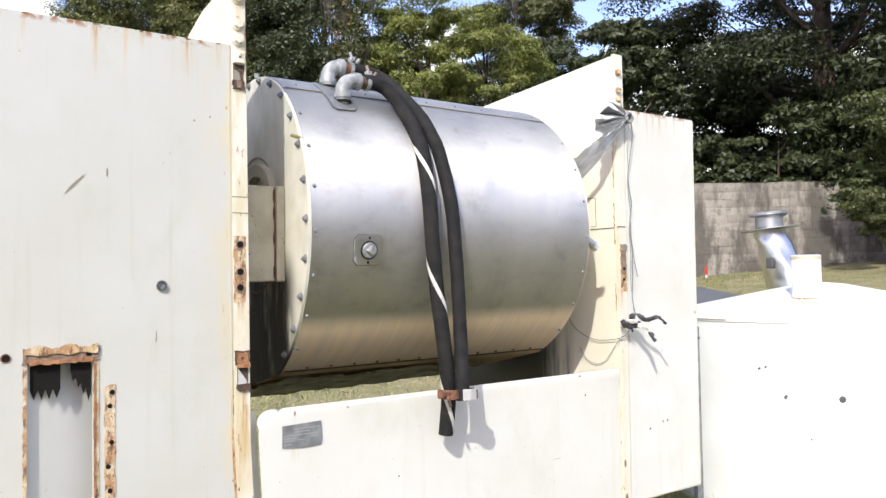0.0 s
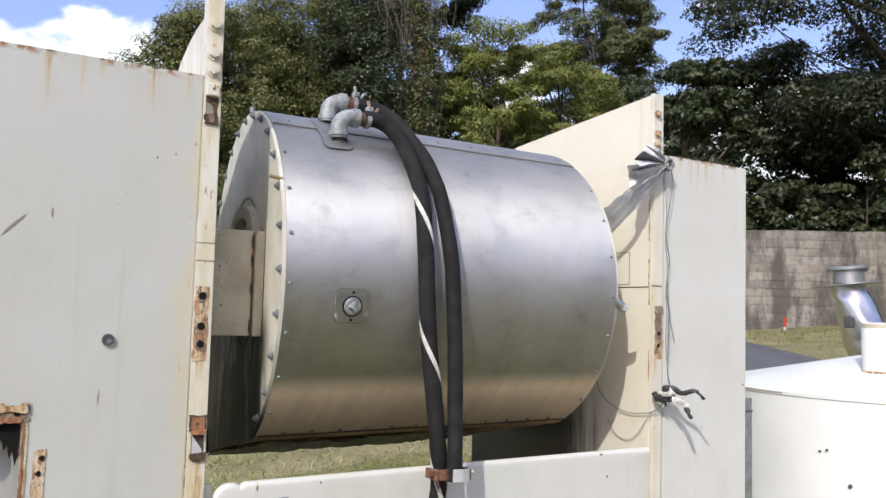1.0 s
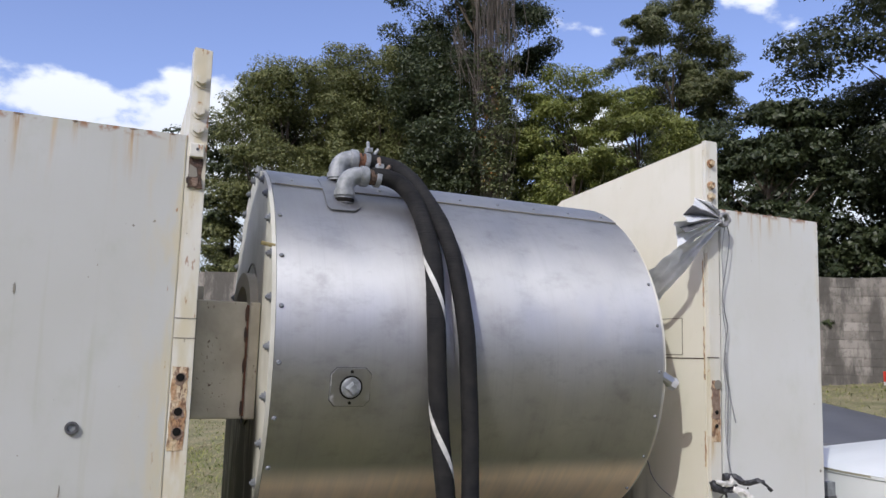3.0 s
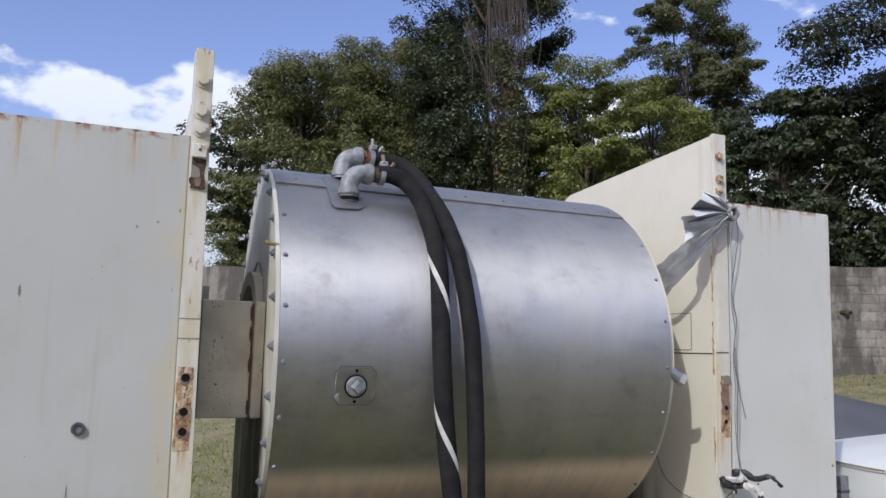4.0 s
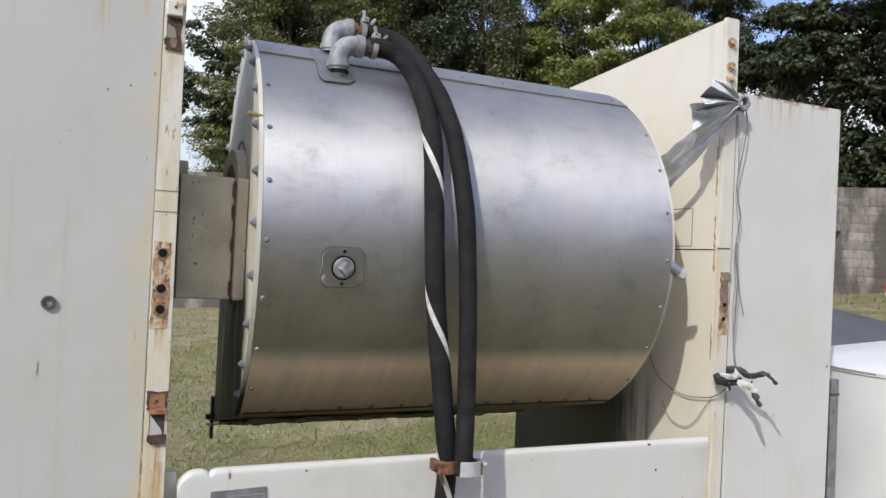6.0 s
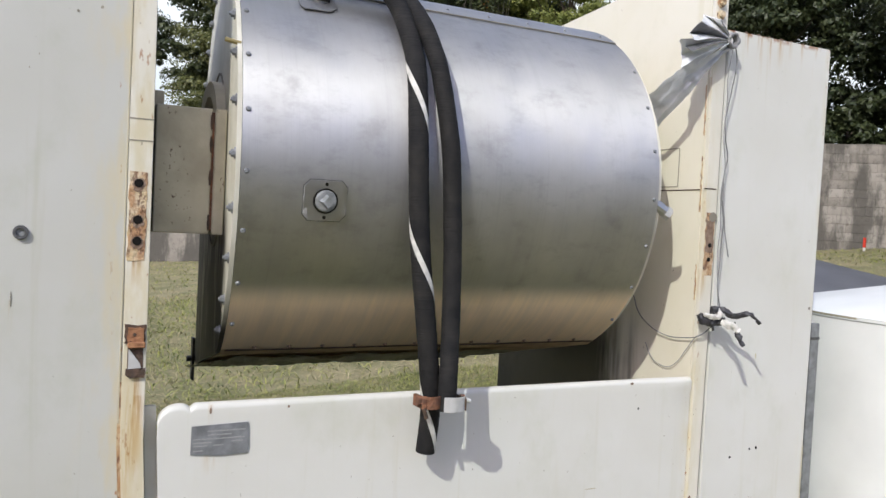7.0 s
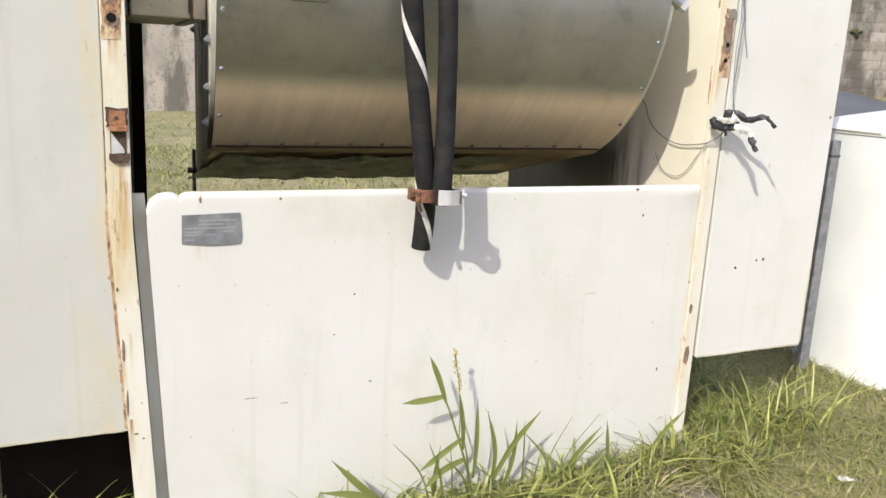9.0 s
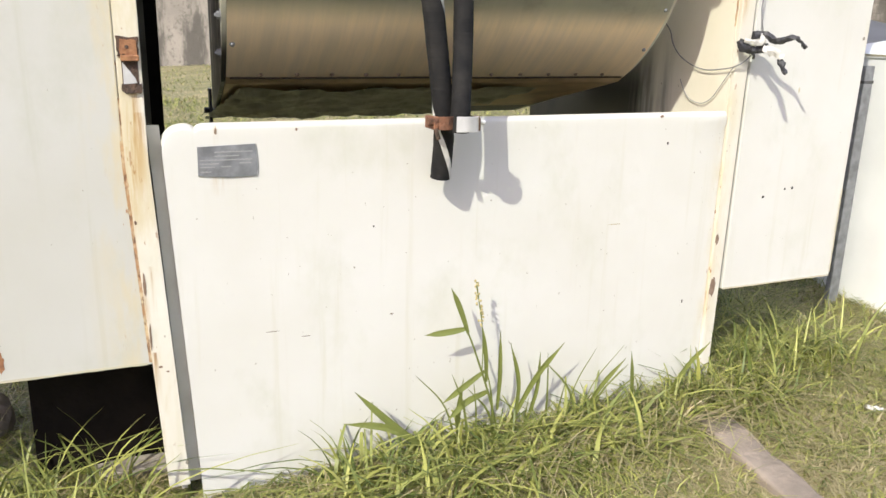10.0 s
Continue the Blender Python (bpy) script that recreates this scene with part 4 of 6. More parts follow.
def shell(r0, r1, x0, x1, steps, deg0, deg1, n=60):
    """A rolled sheet from one angle to another, with a little unevenness."""
    bm = bmesh.new()
    grid = []
    for i in range(steps + 1):
        x = x0 + (x1 - x0) * i / steps
        row = []
        for k in range(n + 1):
            d = deg0 + (deg1 - deg0) * k / n
            wob = 0.0016 * noise.noise((x * 3.1, d * 0.045, r0 * 9)) + 0.0005 * noise.noise((x * 9, d * 0.14, 4))
            y, z = around(d, r0 + wob)
            row.append(bm.verts.new((x, y, z)))
        grid.append(row)
    for a, b in zip(grid, grid[1:]):
        for k in range(n):
            bm.faces.new((a[k], a[k + 1], b[k + 1], b[k]))
    bmesh.ops.recalc_face_normals(bm, faces=bm.faces[:])
    bmesh.ops.solidify(bm, geom=bm.faces[:], thickness=r0 - r1)
    return skew(bm)


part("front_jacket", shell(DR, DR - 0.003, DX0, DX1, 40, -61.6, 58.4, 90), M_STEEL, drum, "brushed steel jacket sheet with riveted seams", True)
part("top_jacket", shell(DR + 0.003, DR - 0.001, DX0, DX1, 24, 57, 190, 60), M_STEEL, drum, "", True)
part("core", skew(prism(section(DR - 0.014, 80), DX0 + 0.004, DX1 - 0.004, "x")), M_DARK, drum)
part("underside", skew(prism([around(-61, DR - 0.001), around(-65, DR + 0.002), (DY + DR, 0.925), (DY + DR, 1.05), (DY, 1.12), around(-59.5, DR - 0.03)], DX0, DX1, "x")), M_GROUND_GLOW, drum, "underside sheet with the ground's brown reflection in its colour")
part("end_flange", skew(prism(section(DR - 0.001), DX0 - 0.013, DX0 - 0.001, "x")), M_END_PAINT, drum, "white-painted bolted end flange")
part("end_flange", skew(prism(section(DR - 0.012), DX1 + 0.001, DX1 + 0.02, "x")), M_FLANGE_PAINT, drum)
for k in range(24):
    d = -52 + 13.2 * k
    if d > 200:
        break
    y, z = around(d, DR - 0.018)
    bm = rod((DX0 - 0.013, y, z), (DX0 - 0.024, y, z), 0.010, sides=6)
    rod((DX0 - 0.024, y, z), (DX0 - 0.029, y, z), 0.005, sides=10, bm=bm)
    rod((DX0 - 0.012, y, z), (DX0 - 0.016, y, z), 0.015, sides=14, bm=bm)
    part("flange_bolt", skew(bm), M_PLATE, drum)
top_bolt = rod((DX0 - 0.012, *around(84, DR - 0.002)), (DX0 - 0.012, *around(84, DR + 0.016)), 0.011, sides=8)
part("flange_bolt", skew(top_bolt), M_GALV, drum)
part("lever", rod((0.196, 0.012, 1.956), (0.236, 0.012, 1.950), 0.006, sides=10), M_BRASS, drum, "small brass pin")


def rivet(x, deg, r, r_at, mat=None):
    y, z = around(deg, r_at)
    yo, zo = around(deg, r_at + 0.005)
    bm = rod((x, y, z), (x, yo, zo), r, r * 0.6, 10)
    part("rivet", skew(bm), mat or M_PLATE, drum)


for d in (-46.5, -32, -17.6, -3.2, 11.4, 25.7, 40):
    rivet(0.246, d, 0.0075, DR)
    rivet(1.530, d, 0.0065, DR)
for k in range(9):
    rivet(0.30 + 0.15 * k, 61, 0.006, DR + 0.003)
for k in range(12):
    rivet(0.326 + 0.102 * k, -59.5, 0.007, DR, M_RUST_GREY)
part("lower_seam", shell(DR + 0.0015, DR, DX0 + 0.01, DX1 - 0.01, 20, -61.9, -60.9, 1), M_RUST_DARK, drum)
part("upper_seam", shell(DR + 0.0045, DR + 0.002, DX0 + 0.01, DX1 - 0.005, 20, 56.9, 57.3, 1), M_SEAM, drum)

# instrument port: eight-sided plate, ring and square-headed plug
GX, GD = 0.452, -9.2


def on_drum(u, v, lift):
    """A place on the jacket, u along the axis and v up from the port's middle."""
    y, z = around(GD + math.degrees(v / DR), DR + lift)
    return Vector((GX + u, y, z))


port = part("instrument_port", bmesh.new(), M_STEEL_PLATE, drum)
bm = bmesh.new()
outline = [(-0.058, -0.036), (-0.042, -0.053), (0.042, -0.053), (0.058, -0.036), (0.058, 0.036), (0.042, 0.053), (-0.042, 0.053), (-0.058, 0.036)]
fa, fb = [bm.verts.new(on_drum(u, v, 0.001)) for u, v in outline], [bm.verts.new(on_drum(u * 0.99, v * 0.99, 0.0048)) for u, v in outline]
for k in range(8):
    j = (k + 1) % 8
    bm.faces.new((fa[k], fa[j], fb[j], fb[k]))
bm.faces.new(fb)
bmesh.ops.recalc_face_normals(bm, faces=bm.faces[:])
bm.to_mesh(port.data)
bm.free()
dirt = bmesh.new()
rim_a, rim_b = [dirt.verts.new(on_drum(u * 1.035, v * 1.035, 0.0004)) for u, v in outline], [dirt.verts.new(on_drum(u * 0.98, v * 0.98, 0.0012)) for u, v in outline]
for k in range(8):
    j = (k + 1) % 8
    dirt.faces.new((rim_a[k], rim_a[j], rim_b[j], rim_b[k]))
part("port_sealant", dirt, M_DARK, port)
g_out = (on_drum(0, 0, 0.1) - on_drum(0, 0, 0)).normalized()
part("port_gasket", rod(on_drum(0, 0, 0.004), on_drum(0, 0, 0.0075), 0.033, sides=36), M_HOLE, port)
part("port_ring", rod(on_drum(0, 0, 0.005), on_drum(0, 0, 0.013), 0.0295, 0.027, 36, bevel=0.002), M_GALV, port)
part("port_plug", rod(on_drum(0, 0, 0.011), on_drum(0, 0, 0.034), 0.019, 0.015, 4, bevel=0.003), M_GALV, port, "square-headed plug")
for v in (-0.043, 0.043):
    part("port_screw", rod(on_drum(0, v, 0.004), on_drum(0, v, 0.0065), 0.0045, sides=10), M_HOLE, port)

# bearing box between the left post and the drum
bearing_box = thing("bearing_box", "white-painted steel bearing box with scuffed rusty edges beside the drum", "bearing")
part("box_body", box(0.056, 0.2005, 0.164, 0.62, 1.460, 1.797, 0.004), M_BOX_PAINT, bearing_box)
part("box_flange", box(0.2065, 0.238, 0.158, 0.60, 1.458, 1.798, 0.005), M_BOX_PAINT, bearing_box)
part("box_gap", box(0.2007, 0.2063, 0.166, 0.60, 1.468, 1.788), M_RUST, bearing_box)
# dark sheet added for the shade in the gap beside the post
part("gap_shade", box(0.036, 0.047, 0.12, 0.66, 1.455, 1.83, 0.002), M_DARK, bearing_box)
part("box_lug", box(0.052, 0.084, 0.24, 0.36, 1.797, 1.842, 0.004), M_BOX_PAINT, bearing_box)
bm = lathe([(0.105, 0.0), (0.150, 0.0), (0.150, 0.036), (0.105, 0.036), (0.105, 0.0)], (0.226, 0.40, 1.755), "x", 40)
part("bearing_collar", bm, M_BOX_PAINT, bearing_box)
bm = lathe([(0.262, -0.001), (0.268, -0.001), (0.268, 0.003), (0.262, 0.003), (0.262, -0.001)], (DX0 - 0.016, 0.50, 1.68), "x", 60)
part("weld_ring", skew(bm), M_SEAM, bearing_box)
for z in (1.765, 1.70, 1.61, 1.49):
    mark("chip", 0.198, z, 0.008, 0.05, M_RUST_DARK, bearing_box, 0.1615)

# crumpled foil under the drum and the latch at its lower back
def build_foil():
    bm = bmesh.new()
    n, m = 80, 24
    grid = []
    for i in range(n + 1):
        x = 0.30 + 0.98 * i / n
        row = []
        for k in range(m + 1):
            y = 0.32 + 0.80 * k / m
            z = 1.089 - 0.170 * k / m + 0.012 * noise.noise((x * 9, y * 14, 1)) + 0.007 * noise.noise((x * 30, y * 30, 2))
            row.append(bm.verts.new((x, y, z)))
        grid.append(row)
    for a, b in zip(grid, grid[1:]):
        for k in range(m):
            bm.faces.new((a[k], a[k + 1], b[k + 1], b[k]))
    bmesh.ops.solidify(bm, geom=bm.faces[:], thickness=0.002)
    foil = thing("foil_sheet", "crumpled dull foil hanging under the drum", "foil")
    part("sheet", bm, M_FOIL_DULL, foil)


build_foil()
latch = part("lower_latch", box(0.318, 0.328, 1.10, 1.14, 0.868, 1.032, 0.002), M_DARK, drum, "black steel latch")
part("latch_pin", rod((0.300, 1.12, 0.951), (0.345, 1.12, 0.951), 0.011, sides=10), M_DARK, latch)
fit_r = part("outlet_fitting", rod((1.552, -0.038, 1.616), (1.596, -0.056, 1.586), 0.021, 0.019, 12, bevel=0.002), M_STEEL_DULL, drum, "bright metal outlet fitting")
part("fitting_nut", rod((1.535, -0.032, 1.626), (1.560, -0.042, 1.610), 0.014, sides=6), M_GALV_LIGHT, fit_r)
part("fitting_cap", rod((1.590, -0.054, 1.590), (1.604, -0.060, 1.580), 0.023, 0.021, 6, bevel=0.001), M_GALV_LIGHT, fit_r)

# ---- pipe elbows and hoses ----
for base, turn_at, end, r, lab in ((Vector((0.477, 0.156, 2.120)), 2.167, Vector((0.550, 0.154, 2.214)), 0.0285, "near"), (Vector((0.497, 0.308, 2.202)), 2.256, Vector((0.562, 0.303, 2.303)), 0.0290, "far")):
    elbow = thing("pipe_elbow", "galvanized threaded pipe elbow on top of the drum", "pipe fitting", group="pipe elbows")
    rise = end.z - turn_at
    arc = [base, Vector((base.x, base.y, turn_at - 0.01))]
    arc += [Vector((base.x + rise * (1 - math.cos(q)), base.y, turn_at + rise * math.sin(q))) for q in (math.pi / 2 * k / 9 for k in range(10))]
    arc += [Vector((end.x - 0.012, end.y, end.z)), end]
    part("elbow_body", tube(arc, r, 28), M_GALV, elbow, smooth=True)
    part("collar", rod((base.x, base.y, turn_at - 0.026), (base.x, base.y, turn_at - 0.004), r * 1.16, sides=28, bevel=0.003), M_GALV, elbow)
    part("collar", rod(end - Vector((0.026, 0, 0)), end, r * 1.16, sides=28, bevel=0.003), M_GALV, elbow)
    part("thread", rod((base.x, base.y, base.z - 0.02), (base.x, base.y, turn_at - 0.03), r * 0.98, sides=20), M_DARK, elbow)
    part("hex_nut", rod((base.x, base.y, turn_at - 0.044), (base.x, base.y, turn_at - 0.032), r * 1.10, sides=20), M_HOLE, elbow)
    part("nipple", rod(end, end + Vector((0.030, -0.004, -0.001)), r * 0.86, sides=24), M_RUST_DARK if lab == "near" else M_RUST, elbow, "rusty nipple")
    band = part("hose_band", rod(end + Vector((0.024, 0, -0.001)), end + Vector((0.040, 0, -0.002)), r * 1.02, sides=24), M_GALV, elbow)
    part("band_screw", box(end.x + 0.028, end.x + 0.052, end.y - 0.012, end.y + 0.012, end.z + r, end.z + r + 0.018, 0.003), M_GALV, band)
    part("band_bolt", rod((end.x + 0.036, end.y - 0.01, end.z + r + 0.010), (end.x + 0.040, end.y + 0.012, end.z + r + 0.040), 0.006, sides=8), M_RUST_GREY if lab == "near" else M_GALV, band)
    part("band_bolt", rod((end.x + 0.058, end.y, end.z + r - 0.004), (end.x + 0.074, end.y - 0.004, end.z + r + 0.016), 0.006, sides=8), M_RUST_GREY if lab == "near" else M_GALV, band)
patch_bm = bmesh.new()
pu = [(0.412, 46), (0.424, 44.6), (0.498, 44.9), (0.520, 47.0), (0.512, 62), (0.545, 74), (0.470, 76), (0.425, 66)]
patch_bm.faces.new([patch_bm.verts.new((x, *around(d, DR + 0.006))) for x, d in pu])
bmesh.ops.triangulate(patch_bm, faces=patch_bm.faces[:])
bmesh.ops.subdivide_edges(patch_bm, edges=patch_bm.edges[:], cuts=5, use_grid_fill=True)
for v in patch_bm.verts:
    q = math.atan2(v.co.z - DZ, DY - v.co.y)
    v.co.y, v.co.z = DY - (DR + 0.006) * math.cos(q), DZ + (DR + 0.006) * math.sin(q)
bmesh.ops.solidify(patch_bm, geom=patch_bm.faces[:], thickness=0.003)
part("flashing_plate", patch_bm, M_STEEL_PLATE, drum, "cut steel flashing plate under the elbows")

HOSE_N = [(0.567, 0.155, 2.219), (0.613, 0.152, 2.219), (0.662, 0.140, 2.197), (0.697, 0.105, 2.139), (0.703, 0.030, 2.046), (0.704, -0.020, 1.970), (0.700, -0.058, 1.885), (0.693, -0.096, 1.731), (0.700, -0.101, 1.581), (0.713, -0.101, 1.430), (0.735, -0.103, 1.260), (0.756, -0.098, 1.120), (0.767, -0.090, 1.050), (0.774, -0.078, 0.990), (0.776, -0.066, 0.935), (0.775, -0.058, 0.882)]
HOSE_F = [(0.573, 0.302, 2.303), (0.632, 0.300, 2.302), (0.692, 0.270, 2.284), (0.725, 0.200, 2.230), (0.739, 0.140, 2.173), (0.748, 0.032, 2.078), (0.757, -0.020, 2.005), (0.766, -0.060, 1.925), (0.786, -0.100, 1.739), (0.796, -0.108, 1.583), (0.803, -0.112, 1.430), (0.803, -0.121, 1.250), (0.793, -0.142, 1.100), (0.788, -0.148, 1.015)]


def build_hose(pts, r, label, stripe):
    hose = thing("hose", label, "hose", group="drum hoses")
    line = spline(pts, 14)
    radii = [r * (1 + 0.012 * math.sin(i * 2.1) + 0.008 * math.sin(i * 0.63)) for i in range(len(line))]
    part("hose_wall", tube(line, radii, 20), M_RUBBER, hose, smooth=True)
    part("hose_core", tube([line[-1] - (line[-2] - line[-1]) * 0.02, line[-1] + (line[-1] - line[-2]).normalized() * 0.0015], r * 0.72, 20), M_HOLE, hose)
    if stripe:
        bm = bmesh.new()
        fine = spline(pts, 40)
        length, prev, rows = 0.0, None, []
        for i, p in enumerate(fine):
            d = (fine[min(i + 1, len(fine) - 1)] - fine[max(i - 1, 0)]).normalized()
            if prev is not None:
                length += (p - prev).length
            prev = p
            side = d.cross(Vector((0, 1, 0))).normalized()
            front = side.cross(d).normalized()
            rows.append([bm.verts.new(p + (side * math.sin(q) - front * math.cos(q)) * (r * 1.035)) for q in (6.2832 * (length - 0.545) / 0.442 + w for w in (-0.27, -0.09, 0.09, 0.27))])
        for a, b in zip(rows[130:], rows[131:]):           # worn away over the first bend
            for k in range(3):
                bm.faces.new((a[k], a[k + 1], b[k + 1], b[k]))
        bmesh.ops.delete(bm, geom=[v for v in bm.verts if not v.link_faces], context="VERTS")
        bmesh.ops.recalc_face_normals(bm, faces=bm.faces[:])
        part("marker_stripe", bm, M_STRIPE, hose, "worn white spiral stripe", True)
    return hose


build_hose(HOSE_N, 0.0275, "black rubber hose with a white spiral stripe, draped over the drum", True)
build_hose(HOSE_F, 0.0255, "plain black ribbed rubber hose draped over the drum", False)
clamp = thing("pipe_clamp", "rusty bolted clamp holding two hoses together", "clamp", (0.008, 0.0, 0.0))
cy, cz = -0.125, 1.041


def strap(x0, x1, y_out, r_bend, z0, z1, t=0.004):
    n = 10
    path = [(x0, cy - y_out)] + [(x0 + (x1 - x0) * k / n, cy - y_out - 0.010 * math.sin(math.pi * k / n)) for k in range(1, n)] + [(x1, cy - y_out)]
    out = path + [(x, y + t) for x, y in path[::-1]]
    return prism(out, z0, z1, "z", bevel=0.001)


part("clamp_half", strap(0.712, 0.760, 0.030, 0.02, 1.024, 1.058), M_RUST, clamp, "rusted clamp half")
part("clamp_half", strap(0.757, 0.818, 0.058, 0.02, 1.020, 1.060), M_GALV_LIGHT, clamp, "bare galvanized clamp half")
part("clamp_ear", box(0.704, 0.717, cy - 0.036, cy + 0.03, 1.024, 1.056, 0.003), M_RUST, clamp)
part("clamp_ear", box(0.818, 0.823, cy - 0.060, cy + 0.03, 1.022, 1.056, 0.002), M_RUST_DARK, clamp)
part("clamp_bolt", rod((0.690, cy - 0.022, cz + 0.006), (0.720, cy - 0.022, cz + 0.006), 0.013, 0.011, 6), M_RUST, clamp, "rusted bolt head")
part("clamp_bolt", rod((0.708, cy - 0.034, cz - 0.012), (0.718, cy - 0.034, cz - 0.040), 0.006, sides=8), M_RUST_DARK, clamp)
part("clamp_nut", rod((0.822, cy - 0.020, cz + 0.004), (0.834, cy - 0.022, cz + 0.003), 0.013, sides=6), M_RUST, clamp)
part("clamp_stud", rod((0.832, cy - 0.022, cz + 0.003), (0.850, cy - 0.026, cz - 0.002), 0.007, sides=10), M_GALV_LIGHT, clamp)

# ---- torn foil, strings and wire on the right post ----
def build_tarp():
    """Pleated fan above, and a folded band that hangs from the same knot to behind the drum."""
    K = Vector((1.843, -0.045, 2.175))
    tarp = thing("torn_tarp", "torn silver-grey plastic tarp scrap tied to the post", "tarp")
    folds = [Vector(p) for p in ((1.828, -0.030, 2.219), (1.745, -0.085, 2.222), (1.729, -0.030, 2.245), (1.650, -0.100, 2.198), (1.668, -0.030, 2.178), (1.640, -0.098, 2.140), (1.656, -0.030, 2.137), (1.612, -0.112, 2.098), (1.634, -0.045, 2.131), (1.580, -0.095, 2.134), (1.640, -0.030, 2.104), (1.606, -0.075, 2.052), (1.681, -0.020, 2.056))]
    rim = [p.lerp(q, k / 3) for p, q in zip(folds, folds[1:]) for k in range(3)] + [folds[-1]]
    front, fold_shade = bmesh.new(), bmesh.new()               # silver faces, and dark ones that paint the shade between folds
    n = 9
    rows = []
    for i, b in enumerate(rim):
        row = []
        for k in range(n + 1):
            f = 0.05 + 0.95 * k / n
            p = K.lerp(b, f) + Vector((0, 0, 0.006 * math.sin(math.pi * f)))
            p += Vector((noise.noise((i * 0.5, k * 0.4, 1)), noise.noise((i * 0.5, k * 0.4, 5)), noise.noise((i * 0.5, k * 0.4, 9)))) * 0.006 * f
            row.append(p)
        rows.append(row)
    for i, (a, b) in enumerate(zip(rows, rows[1:])):
        own = fold_shade if i // 3 in (0, 3, 7) else front
        for k in range(n):
            own.faces.new([own.verts.new(p) for p in (a[k], a[k + 1], b[k + 1], b[k])])
    for own in (front, fold_shade):
        bmesh.ops.remove_doubles(own, verts=own.verts[:], dist=0.00005)
        bmesh.ops.solidify(own, geom=own.faces[:], thickness=0.0015)
    part("tarp_fan", front, M_FOIL, tarp)
    part("tarp_fold_shade", fold_shade, M_TARP_SHADE, tarp, "tarp folds with their shade painted dark grey")
    top = spline([K, (1.806, -0.045, 2.154), (1.690, -0.060, 2.080), (1.622, -0.046, 2.052), (1.606, -0.010, 2.024), (1.604, 0.060, 1.991), (1.640, 0.150, 1.970), (1.690, 0.260, 1.950)], 7)
    low = spline([K + Vector((0, 0, -0.020)), (1.835, -0.026, 2.140), (1.803, -0.020, 2.111), (1.749, -0.010, 2.048), (1.725, 0.010, 1.999), (1.700, 0.060, 1.939), (1.694, 0.130, 1.887), (1.735, 0.260, 1.850)], 7)
    bm = bmesh.new()
    rows = []
    m = 14
    for i, (a, b) in enumerate(zip(top, low)):
        row = []
        for k in range(m + 1):
            f = k / m
            p = a.lerp(b, f)
            wave = 2.2 * abs(math.sin(f * 4.4 + 0.5 + 0.02 * i)) - 1.1 + 0.45 * math.sin(f * 13 + 0.1 * i)
            p += Vector((-0.25, -1.0, 0.2)) * 0.015 * wave * min(1.0, i / 8)
            p += Vector((noise.noise((i * 0.25, k * 0.35, 21)), noise.noise((i * 0.25, k * 0.35, 25)), noise.noise((i * 0.25, k * 0.35, 29)))) * 0.006 * min(1.0, i / 8)
            row.append(bm.verts.new(p))
        rows.append(row)
    for a, b in zip(rows, rows[1:]):
        for k in range(m):
            bm.faces.new((a[k], a[k + 1], b[k + 1], b[k]))
    bmesh.ops.solidify(bm, geom=bm.faces[:], thickness=0.0015)
    part("tarp_band", bm, M_FOIL, tarp)
    bm = bmesh.new()
    for k in range(5):
        q = k * 1.3
        tube(spline([K + Vector((0.022 * math.cos(q + w), -0.012 * math.sin(w * 2), 0.022 * math.sin(q + w))) for w in (0, 1.2, 2.4, 3.6, 4.8, 6.0)], 4), 0.006, 6, bm)
    part("tarp_knot", bm, M_FOIL_GREY, tarp)


build_tarp()


def cord(pts, r, mat, label, name="string", category="string", group="loose strings"):
    ob = thing(name, label, category, group=group)
    part("strand", tube(spline(pts, 8), r, 8), mat, ob, smooth=True)
    return ob


cord([(1.858, -0.044, 2.17), (1.879, -0.036, 2.107), (1.865, -0.032, 2.003), (1.851, -0.028, 1.915), (1.858, -0.028, 1.845), (1.871, -0.028, 1.791), (1.860, -0.028, 1.728), (1.856, -0.028, 1.65), (1.867, -0.030, 1.573), (1.865, -0.03, 1.513), (1.862, -0.03, 1.424), (1.854, -0.034, 1.35), (1.861, -0.044, 1.280)], 0.0020, M_STRING, "dark grey string hanging down the post")
cord([(1.850, -0.046, 2.16), (1.849, -0.03, 2.06), (1.856, -0.026, 1.96), (1.849, -0.026, 1.86), (1.864, -0.026, 1.76), (1.852, -0.026, 1.66), (1.858, -0.028, 1.56), (1.852, -0.028, 1.45), (1.857, -0.040, 1.275)], 0.0015, M_STRING_LIGHT, "light grey string hanging down the post")
cord([(1.862, -0.028, 1.70), (1.868, -0.024, 1.63), (1.880, -0.022, 1.575), (1.888, -0.020, 1.533), (1.912, -0.018, 1.452)], 0.0020, M_STRING_LIGHT, "short frayed string end beside the post")


def lumpy(pts, radii, seed, bm):
    """A crumpled, twisted strand of torn tape."""
    line = spline(pts, 7)
    m = len(line) - 1
    sizes = []
    for i in range(m + 1):
        f = i / m * (len(radii) - 1)
        k = min(int(f), len(radii) - 2)
        sizes.append(radii[k] + (radii[k + 1] - radii[k]) * (f - k))
    line = [p + Vector((-0.086, -0.08, 0.0104)) * min(1.0, max(0.0, (p.x - 1.84) / 0.15)) for p in line]      # the loose ends stand off the post
    own = tube(line, sizes, 9)
    for v in own.verts:
        v.co += Vector((noise.noise(v.co * 70 + Vector((seed, 0, 0))), 0.6 * noise.noise(v.co * 70 + Vector((0, seed, 0))), noise.noise(v.co * 70 + Vector((0, 0, seed))))) * 0.007
    join(bm, own)
    return bm


